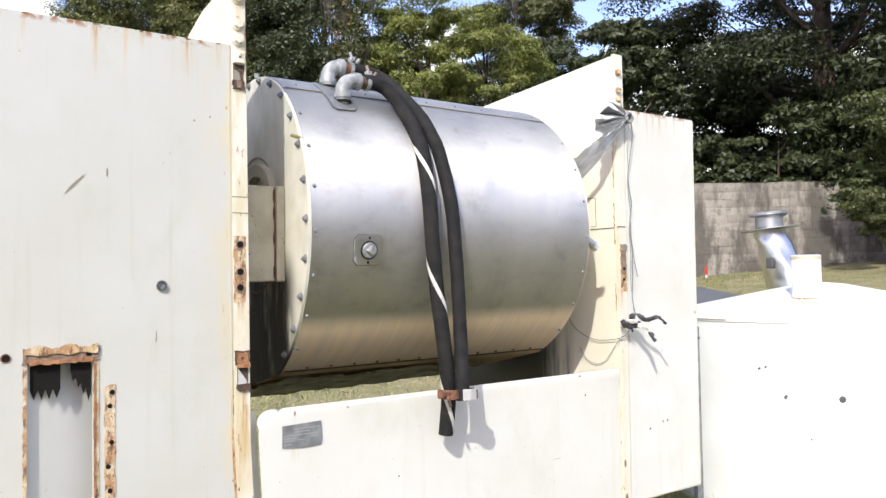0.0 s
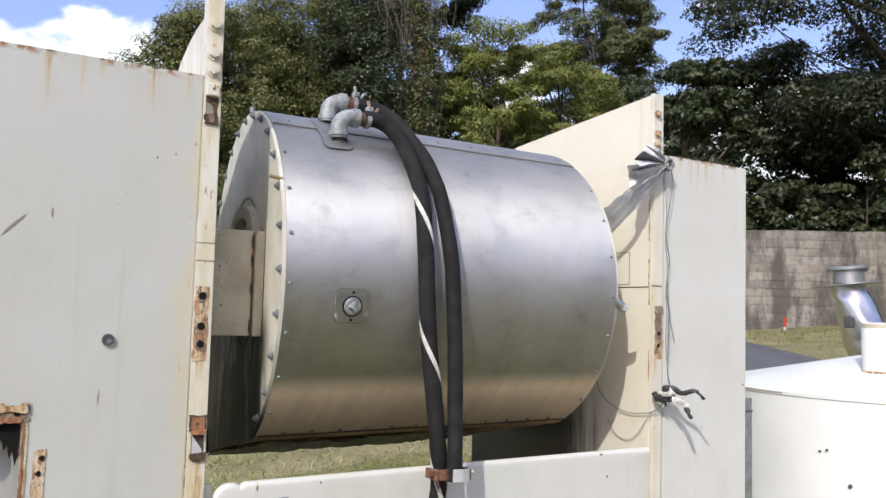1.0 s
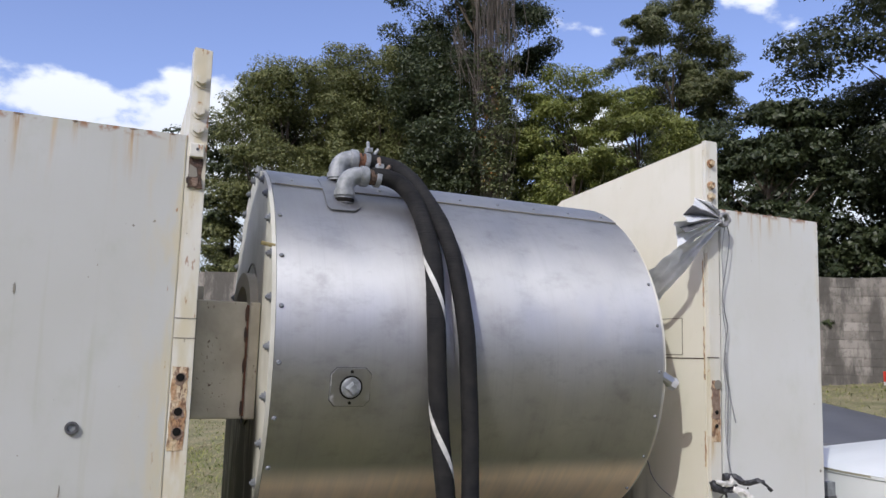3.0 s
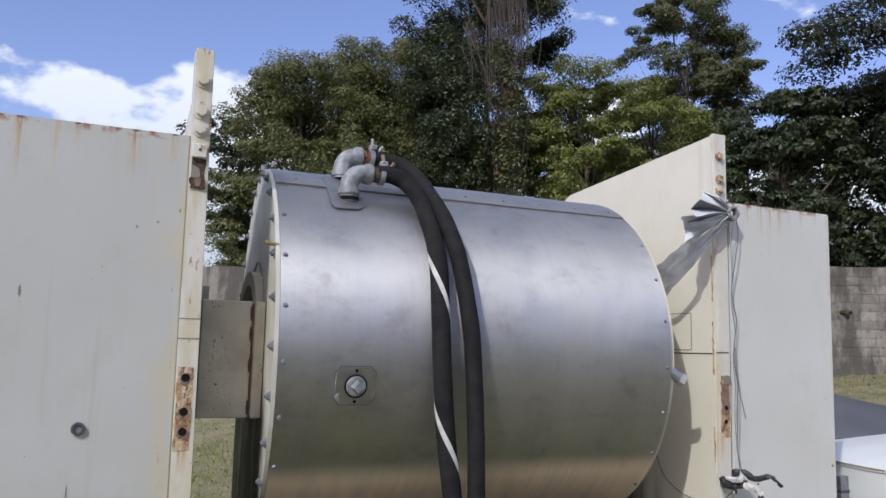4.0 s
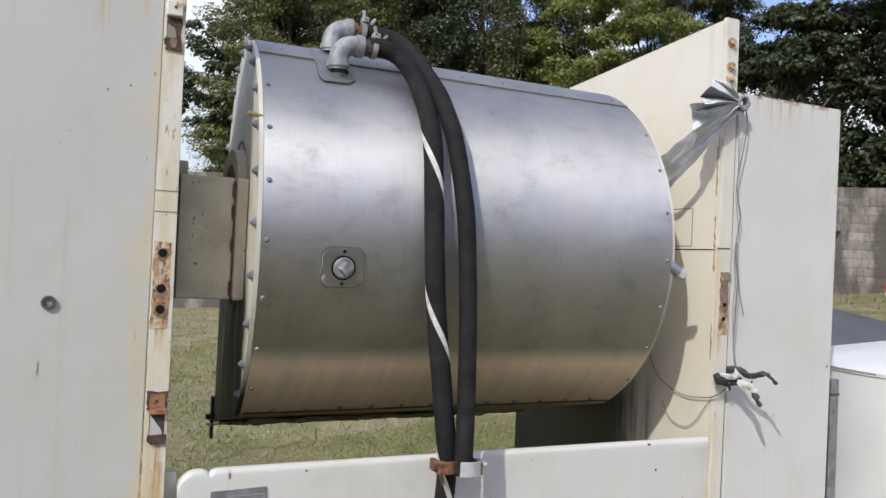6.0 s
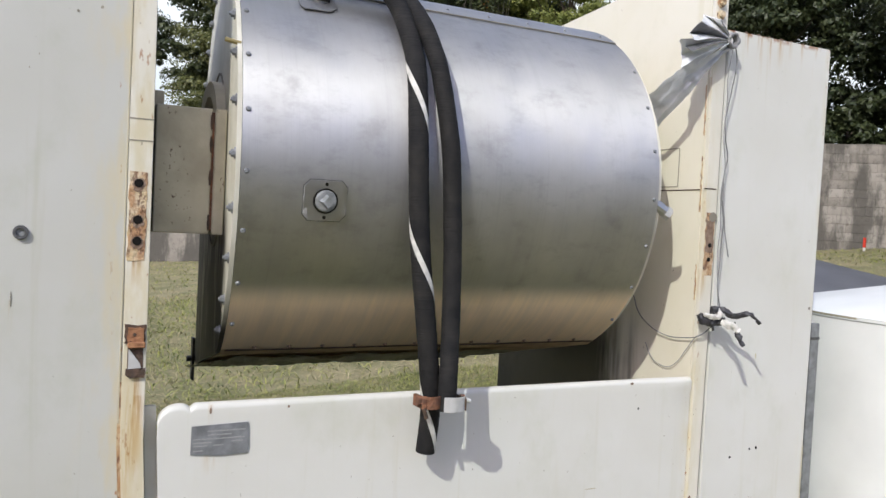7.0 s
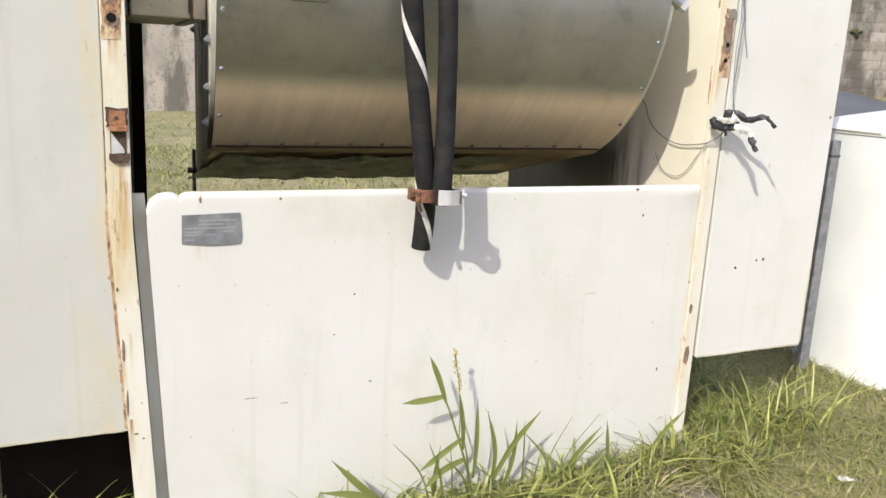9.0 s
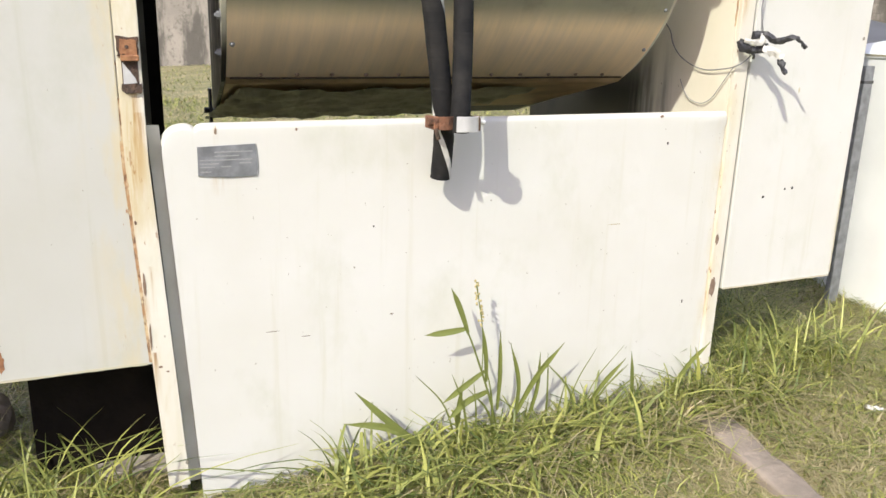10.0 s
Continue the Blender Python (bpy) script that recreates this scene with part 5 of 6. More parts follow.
knot = thing("tape_knot", "knot of torn black and white tape on the post", "tape")
bm = lumpy([(1.810, -0.058, 1.272), (1.845, -0.07, 1.274), (1.878, -0.07, 1.262), (1.906, -0.072, 1.254), (1.951, -0.08, 1.261), (1.979, -0.084, 1.252), (2.002, -0.088, 1.230)], (0.014, 0.011, 0.009, 0.010, 0.007, 0.006, 0.007), 1, bmesh.new())
lumpy([(1.778, -0.036, 1.258), (1.788, -0.045, 1.236), (1.820, -0.05, 1.232), (1.850, -0.055, 1.232), (1.872, -0.062, 1.240)], (0.010, 0.014, 0.013, 0.012, 0.009), 2, bm)
lumpy([(1.815, -0.048, 1.226), (1.826, -0.052, 1.212), (1.829, -0.05, 1.202)], (0.008, 0.005, 0.003), 3, bm)
lumpy([(1.921, -0.068, 1.199), (1.933, -0.07, 1.177), (1.953, -0.07, 1.152)], (0.008, 0.009, 0.004), 4, bm)
part("black_tape", bm, M_TAPE, knot)
bm = lumpy([(1.784, -0.052, 1.262), (1.806, -0.064, 1.252), (1.836, -0.072, 1.258), (1.824, -0.068, 1.280)], (0.007, 0.010, 0.010, 0.006), 5, bmesh.new())
lumpy([(1.848, -0.068, 1.236), (1.880, -0.074, 1.226), (1.905, -0.076, 1.214), (1.924, -0.072, 1.202)], (0.009, 0.013, 0.011, 0.008), 6, bm)
part("white_tape", bm, M_STRIPE, knot)
cord([(1.74, 0.36, 1.36), (1.786, 0.319, 1.287), (1.787, 0.295, 1.241), (1.787, 0.255, 1.203), (1.787, 0.189, 1.173), (1.787, 0.116, 1.160), (1.787, 0.047, 1.165), (1.790, -0.014, 1.176), (1.815, -0.03, 1.195), (1.838, -0.045, 1.225)], 0.0019, M_STRING, "grey wire drooping from the drum to the post", "wire", "wire", "wires")
cord([(1.791, 0.24, 1.12), (1.791, 0.217, 1.086), (1.791, 0.184, 1.059), (1.791, 0.122, 1.050), (1.791, 0.073, 1.074), (1.791, 0.03, 1.126), (1.791, -0.010, 1.174), (1.812, -0.02, 1.186)], 0.0015, M_STRING_LIGHT, "thin pale wire loop against the plate", "wire", "wire", "wires")

# ---- tanks beyond ----
tank = thing("storage_tank", "white-painted upright cylindrical tank with a shallow conical top", "tank", (3.83, 0.17, 0.15))
part("shell", lathe([(0.94, -0.15), (0.95, -0.15), (0.95, 1.052), (0.94, 1.052)], (0, 0, 0), "z", 96), M_WHITE_TANK, tank, smooth=True)
part("cone_top", lathe([(0.956, 1.050), (0.956, 1.058), (0.93, 1.068), (0.14, 1.232), (0.0, 1.245)], (0, 0, 0), "z", 96), M_WHITE_TANK, tank, smooth=True)
part("rim_weld", lathe([(0.9505, 1.040), (0.956, 1.043), (0.956, 1.0495), (0.9505, 1.0495)], (0, 0, 0), "z", 96), M_WHITE_TANK, tank)
part("stub_pipe", lathe([(0.0, 1.06), (0.075, 1.06), (0.080, 1.08), (0.080, 1.40), (0.077, 1.405), (0.0, 1.405)], (-0.42, -0.15, 0), "z", 40), M_WHITE_TANK, tank, smooth=True)
rust_arc = bmesh.new()
for k in range(26):
    a0, a1 = radians(158 + 0.8 * k), radians(158.8 + 0.8 * k)
    hgt = 0.0015 + 0.0025 * abs(math.sin(k * 1.3))
    rust_arc.faces.new([rust_arc.verts.new((0.9575 * math.cos(a), 0.9575 * math.sin(a), z)) for a, z in ((a0, 1.052 - hgt), (a1, 1.052 - hgt), (a1, 1.056), (a0, 1.056))])
bmesh.ops.solidify(rust_arc, geom=rust_arc.faces[:], thickness=0.001)
part("rim_rust", rust_arc, M_SEAM_CREAM, tank, "rust line along the tank rim")
part("pipe_base_weld", lathe([(0.079, 1.150), (0.086, 1.150), (0.084, 1.162), (0.079, 1.164)], (-0.42, -0.15, 0), "z", 40), M_RUST_PAINT, tank)
part("pipe_rim", lathe([(0.0785, 1.378), (0.0812, 1.378), (0.0812, 1.400), (0.0785, 1.400)], (-0.42, -0.15, 0), "z", 40), M_SEAM_CREAM, tank)
for deg, z, r in ((198, 0.66, 0.010), (214, 0.66, 0.018), (190, 0.80, 0.006), (192, 0.81, 0.006), (205, 0.45, 0.005)):
    p = Vector((0.95 * math.cos(radians(deg)), 0.95 * math.sin(radians(deg)), z))
    part("plug", rod(p, p * 1.0 + Vector((p.x, p.y, 0)).normalized() * 0.012, r, r * 0.7, 8), M_DARK, tank)
low_tank = thing("metal_tank", "dull grey metal tank with a flat conical roof", "tank", (5.05, 2.45, 0.3))
part("shell", lathe([(1.10, -0.2), (1.12, -0.2), (1.12, 0.86), (1.10, 0.86)], (0, 0, 0), "z", 72), M_SHEET_GREY, low_tank, smooth=True)
part("roof", lathe([(1.16, 0.855), (1.16, 0.87), (0.1, 1.10), (0.0, 1.11)], (0, 0, 0), "z", 72), M_SHEET_GREY, low_tank, smooth=True)
def tipped(bm, deg):
    """A flange that sits askew on the hopper's neck."""
    bmesh.ops.rotate(bm, cent=(0, 0, 1.5), matrix=Matrix.Rotation(radians(-deg), 3, Vector((0.87, 0.5, 0))), verts=bm.verts[:])
    return bm


hopper = thing("steel_hopper", "bright stainless hopper with a flanged neck, behind the tanks", "hopper", (7.345, 2.68, 0.5))
part("neck_flange", tipped(lathe([(0.0, 1.60), (0.205, 1.60), (0.205, 1.62), (0.19, 1.635), (0.0, 1.635)], (0, 0, 0), "z", 40), 4.0), M_STEEL_DULL, hopper)
part("neck", lathe([(0.15, 1.46), (0.15, 1.58), (0.19, 1.60)], (0, 0, 0), "z", 40), M_STEEL_DULL, hopper, smooth=True)
part("lower_flange", tipped(lathe([(0.0, 1.44), (0.32, 1.44), (0.32, 1.452), (0.0, 1.452)], (0, 0, 0), "z", 40), 6.0), M_STEEL_DULL, hopper)
bm = lathe([(0.15 + 0.16 * min(1.44 - z, 0.8), z) for z in (1.44 - 0.06 * k for k in range(33))], (0, 0, 0), "z", 32)
for v in bm.verts:
    v.co += Vector((0.20, -0.35, 0)) * min(max(0.0, 1.4 - v.co.z), 0.9) * 0.95 + Vector((noise.noise(v.co * 4), noise.noise(v.co * 4 + Vector((5, 0, 0))), 0)) * 0.03 + Vector((noise.noise(v.co * 9), noise.noise(v.co * 9 + Vector((5, 0, 0))), 0)) * 0.035
part("hopper_body", bm, M_MIRROR, hopper, "dented bright sheet-metal body", True)
part("hatch", box(-0.19, -0.14, -0.14, -0.06, 1.0, 1.12, 0.01), M_DARK, hopper)
stake = thing("marker_stake", "small red and white marker stake in the grass by the wall", "stake", (16.02, 9.80, ground_z(16.02, 9.80)))
part("stake_post", box(-0.02, 0.02, -0.02, 0.02, -0.02, 0.26, 0.003), M_STRIPE, stake)
part("red_top", box(-0.023, 0.023, -0.023, 0.023, 0.08, 0.30, 0.003), M_RED, stake, "red painted top")

# upright added in place of the panel's shadow on the tank
shadow_strip = thing("tank_shadow_strip", "dark grey upright strip in place of the panel's shadow on the white tank", "post", (2.825, 0.345, ground_z(2.825, 0.345)))
part("strip_body", box(-0.045, 0.004, -0.015, 0.015, -0.05, 1.02, 0.003), M_PLATE, shadow_strip)
part("strip_cap", box(-0.047, 0.006, -0.018, 0.018, 0.95, 0.962, 0.002), M_DARK, shadow_strip)

# ---- slab and litter on the ground ----
slab = thing("stone_slab", "half-buried grey-brown stone slab in the grass", "slab", (1.668, -0.36, 0.046))
bm = box(-0.056, 0.056, -0.46, 0.20, -0.05, 0.030, 0.012, 3)
bmesh.ops.subdivide_edges(bm, edges=[e for e in bm.edges if e.calc_length() > 0.2], cuts=8, use_grid_fill=True)
for v in bm.verts:
    v.co += Vector((noise.noise(v.co * 7), noise.noise(v.co * 7 + Vector((3, 0, 0))), noise.noise(v.co * 9 + Vector((0, 7, 0))))) * 0.012
slab.rotation_euler = (0, -0.04, radians(-10))
part("slab_body", bm, M_STONE, slab)

plank = thing("weathered_plank", "grey weathered board lying under the panel in the grass", "plank", (-0.05, 0.21, 0.0))
bm = box(-0.13, 0.10, -0.035, 0.035, 0.004, 0.034, 0.004)
bmesh.ops.subdivide_edges(bm, edges=[e for e in bm.edges if e.calc_length() > 0.15], cuts=10, use_grid_fill=True)
for v in bm.verts:
    v.co += Vector((0, noise.noise(v.co * 16), noise.noise(v.co * 14 + Vector((0, 7, 0))))) * 0.008
plank.rotation_euler = (0.1, -0.05, radians(-6))
part("board", bm, M_OLD_WOOD, plank)
stone = thing("grey_stone", "rough grey stone lying in the grass under the panel", "stone", (-0.465, 0.62, 0.0))
bm = bmesh.new()
bmesh.ops.create_icosphere(bm, subdivisions=3, radius=1.0)
for v in bm.verts:
    v.co *= 1.0 + 0.28 * noise.noise(v.co * 1.7 + Vector((5, 2, 1))) + 0.12 * noise.noise(v.co * 5)
    v.co = Vector((v.co.x * 0.07, v.co.y * 0.06, 0.05 + v.co.z * 0.085))
part("stone_body", bm, M_STONE, stone)
scrap = thing("litter_scrap", "small scrap of white plastic litter in the grass", "litter", (2.18, -0.41, 0.115))
bm = bmesh.new()
bmesh.ops.create_grid(bm, x_segments=8, y_segments=4, size=0.5, matrix=Matrix.Diagonal((0.06, 0.022, 1, 1)))
for v in bm.verts:
    v.co.z += 0.008 * noise.noise(v.co * 60)
bmesh.ops.solidify(bm, geom=bm.faces[:], thickness=0.001)
scrap.rotation_euler = (0.2, 0.1, -0.5)
part("scrap_sheet", bm, M_STRIPE, scrap)

# ---- trees ----
def leaf_cloud(centre, radii, count, size, rng, store, hollow=0.35):
    """Small folded leaf blades strewn through an ellipsoid, denser towards its skin."""
    u = rng.normal(size=(count, 3))
    u /= np.linalg.norm(u, axis=1, keepdims=True)
    u[:, 2] = np.where(rng.random(count) < 0.55, np.abs(u[:, 2]), u[:, 2])          # fuller above than below
    r = hollow + (1 - hollow) * rng.random((count, 1)) ** 0.6
    p = np.array(centre) + u * r * np.array(radii) * (0.86 + 0.24 * rng.random((count, 1)))
    face = u + 0.45 * rng.normal(size=(count, 3)) + np.array((0, 0, 0.45))
    a = np.cross(face, rng.normal(size=(count, 3)))
    a /= np.linalg.norm(a, axis=1, keepdims=True) + 1e-9
    b = np.cross(a, face)
    b /= np.linalg.norm(b, axis=1, keepdims=True) + 1e-9
    s = size * (0.55 + 0.9 * rng.random((count, 1)))
    store.append(np.stack([p + a * s, p - a * s * 0.65 + b * s * 0.55, p - a * s * 0.65 - b * s * 0.55], 1).reshape(-1, 3))


def foliage(name, store, mat, parent):
    """One mesh of many loose leaf blades."""
    v = np.concatenate(store)
    n = len(v) // 3
    me = bpy.data.meshes.new(name)
    me.vertices.add(3 * n)
    me.vertices.foreach_set("co", v.astype(np.float32).ravel())
    me.loops.add(3 * n)
    me.loops.foreach_set("vertex_index", np.arange(3 * n, dtype=np.int32))
    me.polygons.add(n)
    me.polygons.foreach_set("loop_start", np.arange(0, 3 * n, 3, dtype=np.int32))
    me.update(calc_edges=True)
    me.materials.append(mat)
    ob = new(name, me)
    ob.parent = parent
    return ob


def build_tree(name, at, height, crown, base, mat, label, seed, leaves=16000, size=0.11, trunk=0.22, clumps=40, lean_to=(0, 0), category="tree", shape=0.6, flat=0.55, sparse=1.0):
    """crown: half-width and half-depth; base: where the crown begins above the ground; shape: how full its shoulders are."""
    rng = np.random.default_rng(seed)
    x, y = at
    z = ground_z(x, y) - 0.1
    tree = thing(name, label, category, (x, y, z))
    bm = bmesh.new()
    top = (lean_to[0], lean_to[1], height * 0.82)
    spine = spline([(0, 0, 0), (0.15 * lean_to[0] + 0.12, 0.1, height * 0.25), (0.5 * lean_to[0] - 0.1, 0.5 * lean_to[1], height * 0.5), top], 6)
    tube(spine, [trunk * (1 - 0.85 * i / (len(spine) - 1)) for i in range(len(spine))], 10, bm)
    store = []
    per = max(12, leaves // (clumps * 5))
    for k in range(clumps):
        az, h = rng.random() * 6.283, rng.random()
        rad = (0.25 + 0.75 * rng.random() ** 0.5) * math.sin(math.pi * (0.14 + 0.78 * h)) ** shape
        c = np.array((lean_to[0] * (0.5 + 0.5 * h) + crown[0] * rad * math.cos(az), lean_to[1] * (0.5 + 0.5 * h) + crown[1] * rad * math.sin(az), base + (height - base) * h * 0.95))
        cr = (0.20 + 0.17 * rng.random()) * min(crown[0], (height - base) * 0.5) * sparse
        for j in range(5):
            o = rng.normal(size=3) * np.array((cr * 0.55, cr * 0.55, cr * 0.30))
            sr = cr * (0.42 + 0.35 * rng.random())
            leaf_cloud(c + o, (sr * 1.2, sr * 1.2, sr * flat), per, size, rng, store)
        low = max(0.28, 0.85 * base / height)
        i = min(len(spine) - 2, int(len(spine) * (low + (0.9 - low) * h)))
        s0, c0 = spine[i], Vector(c)
        midp = s0.lerp(c0, 0.55) + Vector((0.1 * rng.normal(), 0.1 * rng.normal(), -0.10 * (c0 - s0).length))
        r0 = trunk * (0.26 if k % 5 == 0 else 0.09)
        tube(spline([s0, midp, c0], 4), [r0 * (1 - 0.1 * j) for j in range(9)], 5, bm)
    part("trunk", bm, M_BARK, tree, smooth=True)
    foliage("crown", store, mat, tree)
    return tree


EYE_AT = Vector((-0.2, -2.1, 0))


def bearing(deg, dist):
    """The place at a bearing (degrees from +y towards +x) and a distance from the lawn's front."""
    return (EYE_AT.x + dist * math.sin(radians(deg)), EYE_AT.y + dist * math.cos(radians(deg)))


build_tree("tree", bearing(13.2, 31), 12.5, (3.0, 2.6), 2.2, M_LEAF_OLIVE, "broad spreading green tree behind the boundary wall", 11, 170000, 0.054, 0.24, 110, shape=0.60, flat=0.85)
build_tree("tree", bearing(17.0, 33.5), 13.2, (2.8, 2.6), 3.0, M_LEAF_OLIVE, "spreading green tree behind the boundary wall", 112, 120000, 0.056, 0.22, 76, shape=0.36, flat=0.85)
build_tree("tree", bearing(20.4, 33), 13.9, (3.4, 3.0), 3.6, M_LEAF_OLIVE, "tall spreading green tree behind the boundary wall", 111, 180000, 0.054, 0.24, 100, shape=0.34, flat=0.85)
build_tree("tree", bearing(26.9, 29), 19.5, (3.0, 2.6), 6.6, M_LEAF_DARK, "tall tree with a trunk hung with dry vines", 12, 180000, 0.060, 0.22, 80, flat=0.8, shape=0.45)
build_tree("tree", bearing(34.2, 27), 10.2, (2.2, 2.0), 1.0, M_LEAF_LIGHT, "light green bushy tree behind the wall", 13, 115000, 0.048, clumps=55, shape=0.5, flat=0.7)
build_tree("tree", bearing(38.7, 29), 10.2, (2.4, 2.0), 1.0, M_LEAF_LIGHT, "pale green feathery tree behind the wall", 23, 100000, 0.048, clumps=50, shape=0.5, flat=0.7)
build_tree("tree", bearing(41.1, 35), 15.9, (2.7, 2.4), 8.2, M_LEAF_MID, "tall airy tree with an open crown", 14, 130000, 0.058, clumps=60, shape=0.45, flat=0.7, sparse=0.9)
build_tree("tree", bearing(47.2, 21), 7.2, (1.5, 1.5), 1.2, M_LEAF_DARK, "dark glossy broad-leaved tree above the wall", 15, 70000, 0.062, clumps=44, shape=0.5, flat=0.7)
build_tree("tree", bearing(61.8, 25.5), 20.5, (6.4, 4.0), 5.0, M_LEAF_DEEP, "large dark spreading tree with bare crooked limbs", 16, 340000, 0.066, 0.45, 140, flat=0.50, sparse=0.66, shape=0.30)
build_tree("shrub", bearing(10.7, 24.0), 4.4, (0.75, 0.7), 0.2, M_LEAF_DARK, "dark green shrub in front of the boundary wall", 18, 24000, 0.045, 0.06, 26, category="shrub", shape=0.4)
build_tree("shrub", bearing(66.6, 19.5), 4.1, (1.5, 1.2), 0.3, M_LEAF_SHRUB, "light green shrub in front of the wall", 17, 60000, 0.038, 0.08, 34, category="shrub")
build_tree("shrub", bearing(71.0, 17.5), 3.2, (1.7, 1.3), 0.2, M_LEAF_SHRUB, "light green shrub in front of the wall", 27, 50000, 0.038, 0.08, 28, category="shrub")
for k, (deg, dist, h, w, seed) in enumerate(((9.9, 33, 12.4, 2.4, 30), (22.0, 36, 13.0, 3.2, 31), (25.0, 34, 13.2, 2.8, 32), (30.5, 34, 12.0, 3.0, 40), (36.0, 34, 9.5, 2.8, 33), (45.0, 33, 10.0, 2.8, 34), (51.0, 27, 8.0, 2.4, 35), (55.5, 27, 6.8, 2.4, 41), (59.5, 27, 5.6, 2.6, 36), (66.0, 25, 6.4, 2.8, 37), (3.0, 42, 11.5, 2.4, 38), (73.0, 22, 10, 3.0, 39))):
    build_tree("tree", bearing(deg, dist), h, (w, w * 0.8), 0.3 if seed != 38 else 5.0, M_LEAF_DARK, "dark leafy tree in the undergrowth behind the wall", seed, 30000, 0.092, 0.16, 40, shape=0.4, flat=0.7)
for k in range(9):
    deg = 46.0 + 3.2 * k
    build_tree("shrub", bearing(deg, 23.5 - 0.15 * k), 4.4 + 0.4 * math.sin(k * 1.9), (1.2, 0.8), 0.6, M_LEAF_DARK, "dark shrub crowding over the boundary wall", 80 + k, 12000, 0.080, 0.06, 20, category="shrub", shape=0.3, flat=0.8)
# trees out of view, added for the drum to reflect
for k, (deg, dist) in enumerate(((150, 30), (170, 34), (188, 30), (205, 33), (222, 30), (240, 33), (262, 30), (290, 34), (320, 36), (345, 38), (100, 30), (125, 33))):
    build_tree("tree", bearing(deg, dist), 8.5 + 1.5 * math.sin(k * 2.3), (4.0, 3.5), 0.5, M_LEAF_DARK, "unseen leafy green tree added round the lawn for reflections", 50 + k, 4500, 0.34, 0.25, 34, shape=0.45)


def build_vines():
    """Dry vines hanging down the tall tree's trunk, with a few orange leaves."""
    rng = np.random.default_rng(5)
    x, y = bearing(27.8, 26.0)
    vines = thing("hanging_vines", "dry brown vines hanging along a tall tree trunk", "vine", (x, y, ground_z(x, y)))
    bm = bmesh.new()
    side = Vector((math.cos(radians(28.5)), -math.sin(radians(28.5)), 0))
    for k in range(150):
        u = rng.normal() * 0.34 if k % 6 else rng.normal() * 0.14 - 1.15
        top = 12.6 + rng.random() * 2.0 - 0.5 * abs(u) if k % 6 else 11.4 + 0.5 * rng.random()
        drop = rng.uniform(1.5, 10.5) * math.exp(-0.5 * (u / 0.75) ** 2) + 0.8 if k % 6 else rng.uniform(0.8, 2.8)
        u2 = u * rng.uniform(0.45, 1.0)
        pts = [side * u + Vector((0, -0.35 * rng.random(), top)), side * (0.5 * (u + u2) + 0.2 * rng.normal()) + Vector((0, -0.3, top - drop * 0.5)), side * (u2 + 0.08 * rng.normal()) + Vector((0, -0.3, top - drop))]
        tube(spline(pts, 4), rng.uniform(0.006, 0.014), 3, bm)
    part("vine_mass", bm, M_VINE, vines)
    store = []
    for k in range(11):
        u, h = 0.22 * rng.normal() - 0.30, rng.uniform(5.0, 11.0)
        leaf_cloud(tuple(side * u + Vector((0, -0.45, h))), (0.2, 0.16, 0.3), 26, 0.05, rng, store)
    foliage("vine_leaves", store, M_VINE_LEAF, vines)
    store = []
    for k in range(120):
        u, h = 0.36 * rng.normal() + 0.1, rng.uniform(2.5, 11.0)
        leaf_cloud(tuple(side * u + Vector((0, -0.4, h))), (0.28, 0.22, 0.36), 45, 0.055, rng, store)
    foliage("vine_leaves", store, M_LEAF_MID, vines)
    store = []
    for k in range(50):
        u, h = 0.5 * rng.normal() + 0.1, rng.uniform(3.0, 11.5)
        leaf_cloud(tuple(side * u + Vector((0, -0.4, h))), (0.22, 0.2, 0.3), 50, 0.055, rng, store)
    foliage("vine_leaves", store, M_LEAF_DARK, vines)


build_vines()


# ---- grass ----
def blades(points, heights, widths, bend, rng, droop=0.35, seg=2):
    """Grass blades of bent pieces: an array of blade, step along it, side, place."""
    n = len(points)
    az = rng.random(n) * 6.283
    d = np.stack([np.cos(az), np.sin(az), np.zeros(n)], 1)
    s = np.stack([-np.sin(az + rng.normal(size=n) * 0.6), np.cos(az), np.zeros(n)], 1) * widths[:, None]
    b = bend * (0.3 + rng.random(n))[:, None]
    h = heights[:, None]
    up = np.array((0, 0, 1.0))
    steps = []
    for k in range(seg + 1):
        f = k / seg
        p = points + d * h * b * (0.1 * f + f * f) + up * h * (1.15 * f - (0.15 + droop * b) * f * f)
        w = (0.62 + 0.9 * f) if f < 0.4 else 0.98 * (1.02 - f) ** 0.7 / 0.62 ** 0.7
        steps.append(np.stack([p - s * w, p + s * w], 1))
    return np.stack(steps, 1)


def blade_mesh(name, arrays, mat, label, category="grass"):
    """Each blade is one island, its pieces sewn together."""
    verts, idx, start = [], [], 0
    for v in arrays:
        n, rows = v.shape[:2]
        base = (start + np.arange(n) * rows * 2)[:, None]
        idx.append(np.concatenate([base + np.array([[2 * k, 2 * k + 1, 2 * k + 3, 2 * k + 2]]) for k in range(rows - 1)], 1).reshape(-1))
        verts.append(v.reshape(-1, 3))
        start += n * rows * 2
    verts, idx = np.concatenate(verts), np.concatenate(idx)
    me = bpy.data.meshes.new(name)
    me.vertices.add(len(verts))
    me.vertices.foreach_set("co", verts.astype(np.float32).ravel())
    me.loops.add(len(idx))
    me.loops.foreach_set("vertex_index", idx.astype(np.int32))
    me.polygons.add(len(idx) // 4)
    me.polygons.foreach_set("loop_start", np.arange(0, len(idx), 4, dtype=np.int32))
    me.update(calc_edges=True)
    me.materials.append(mat)
    return tagged(new(name, me), label, category, kind="stuff")


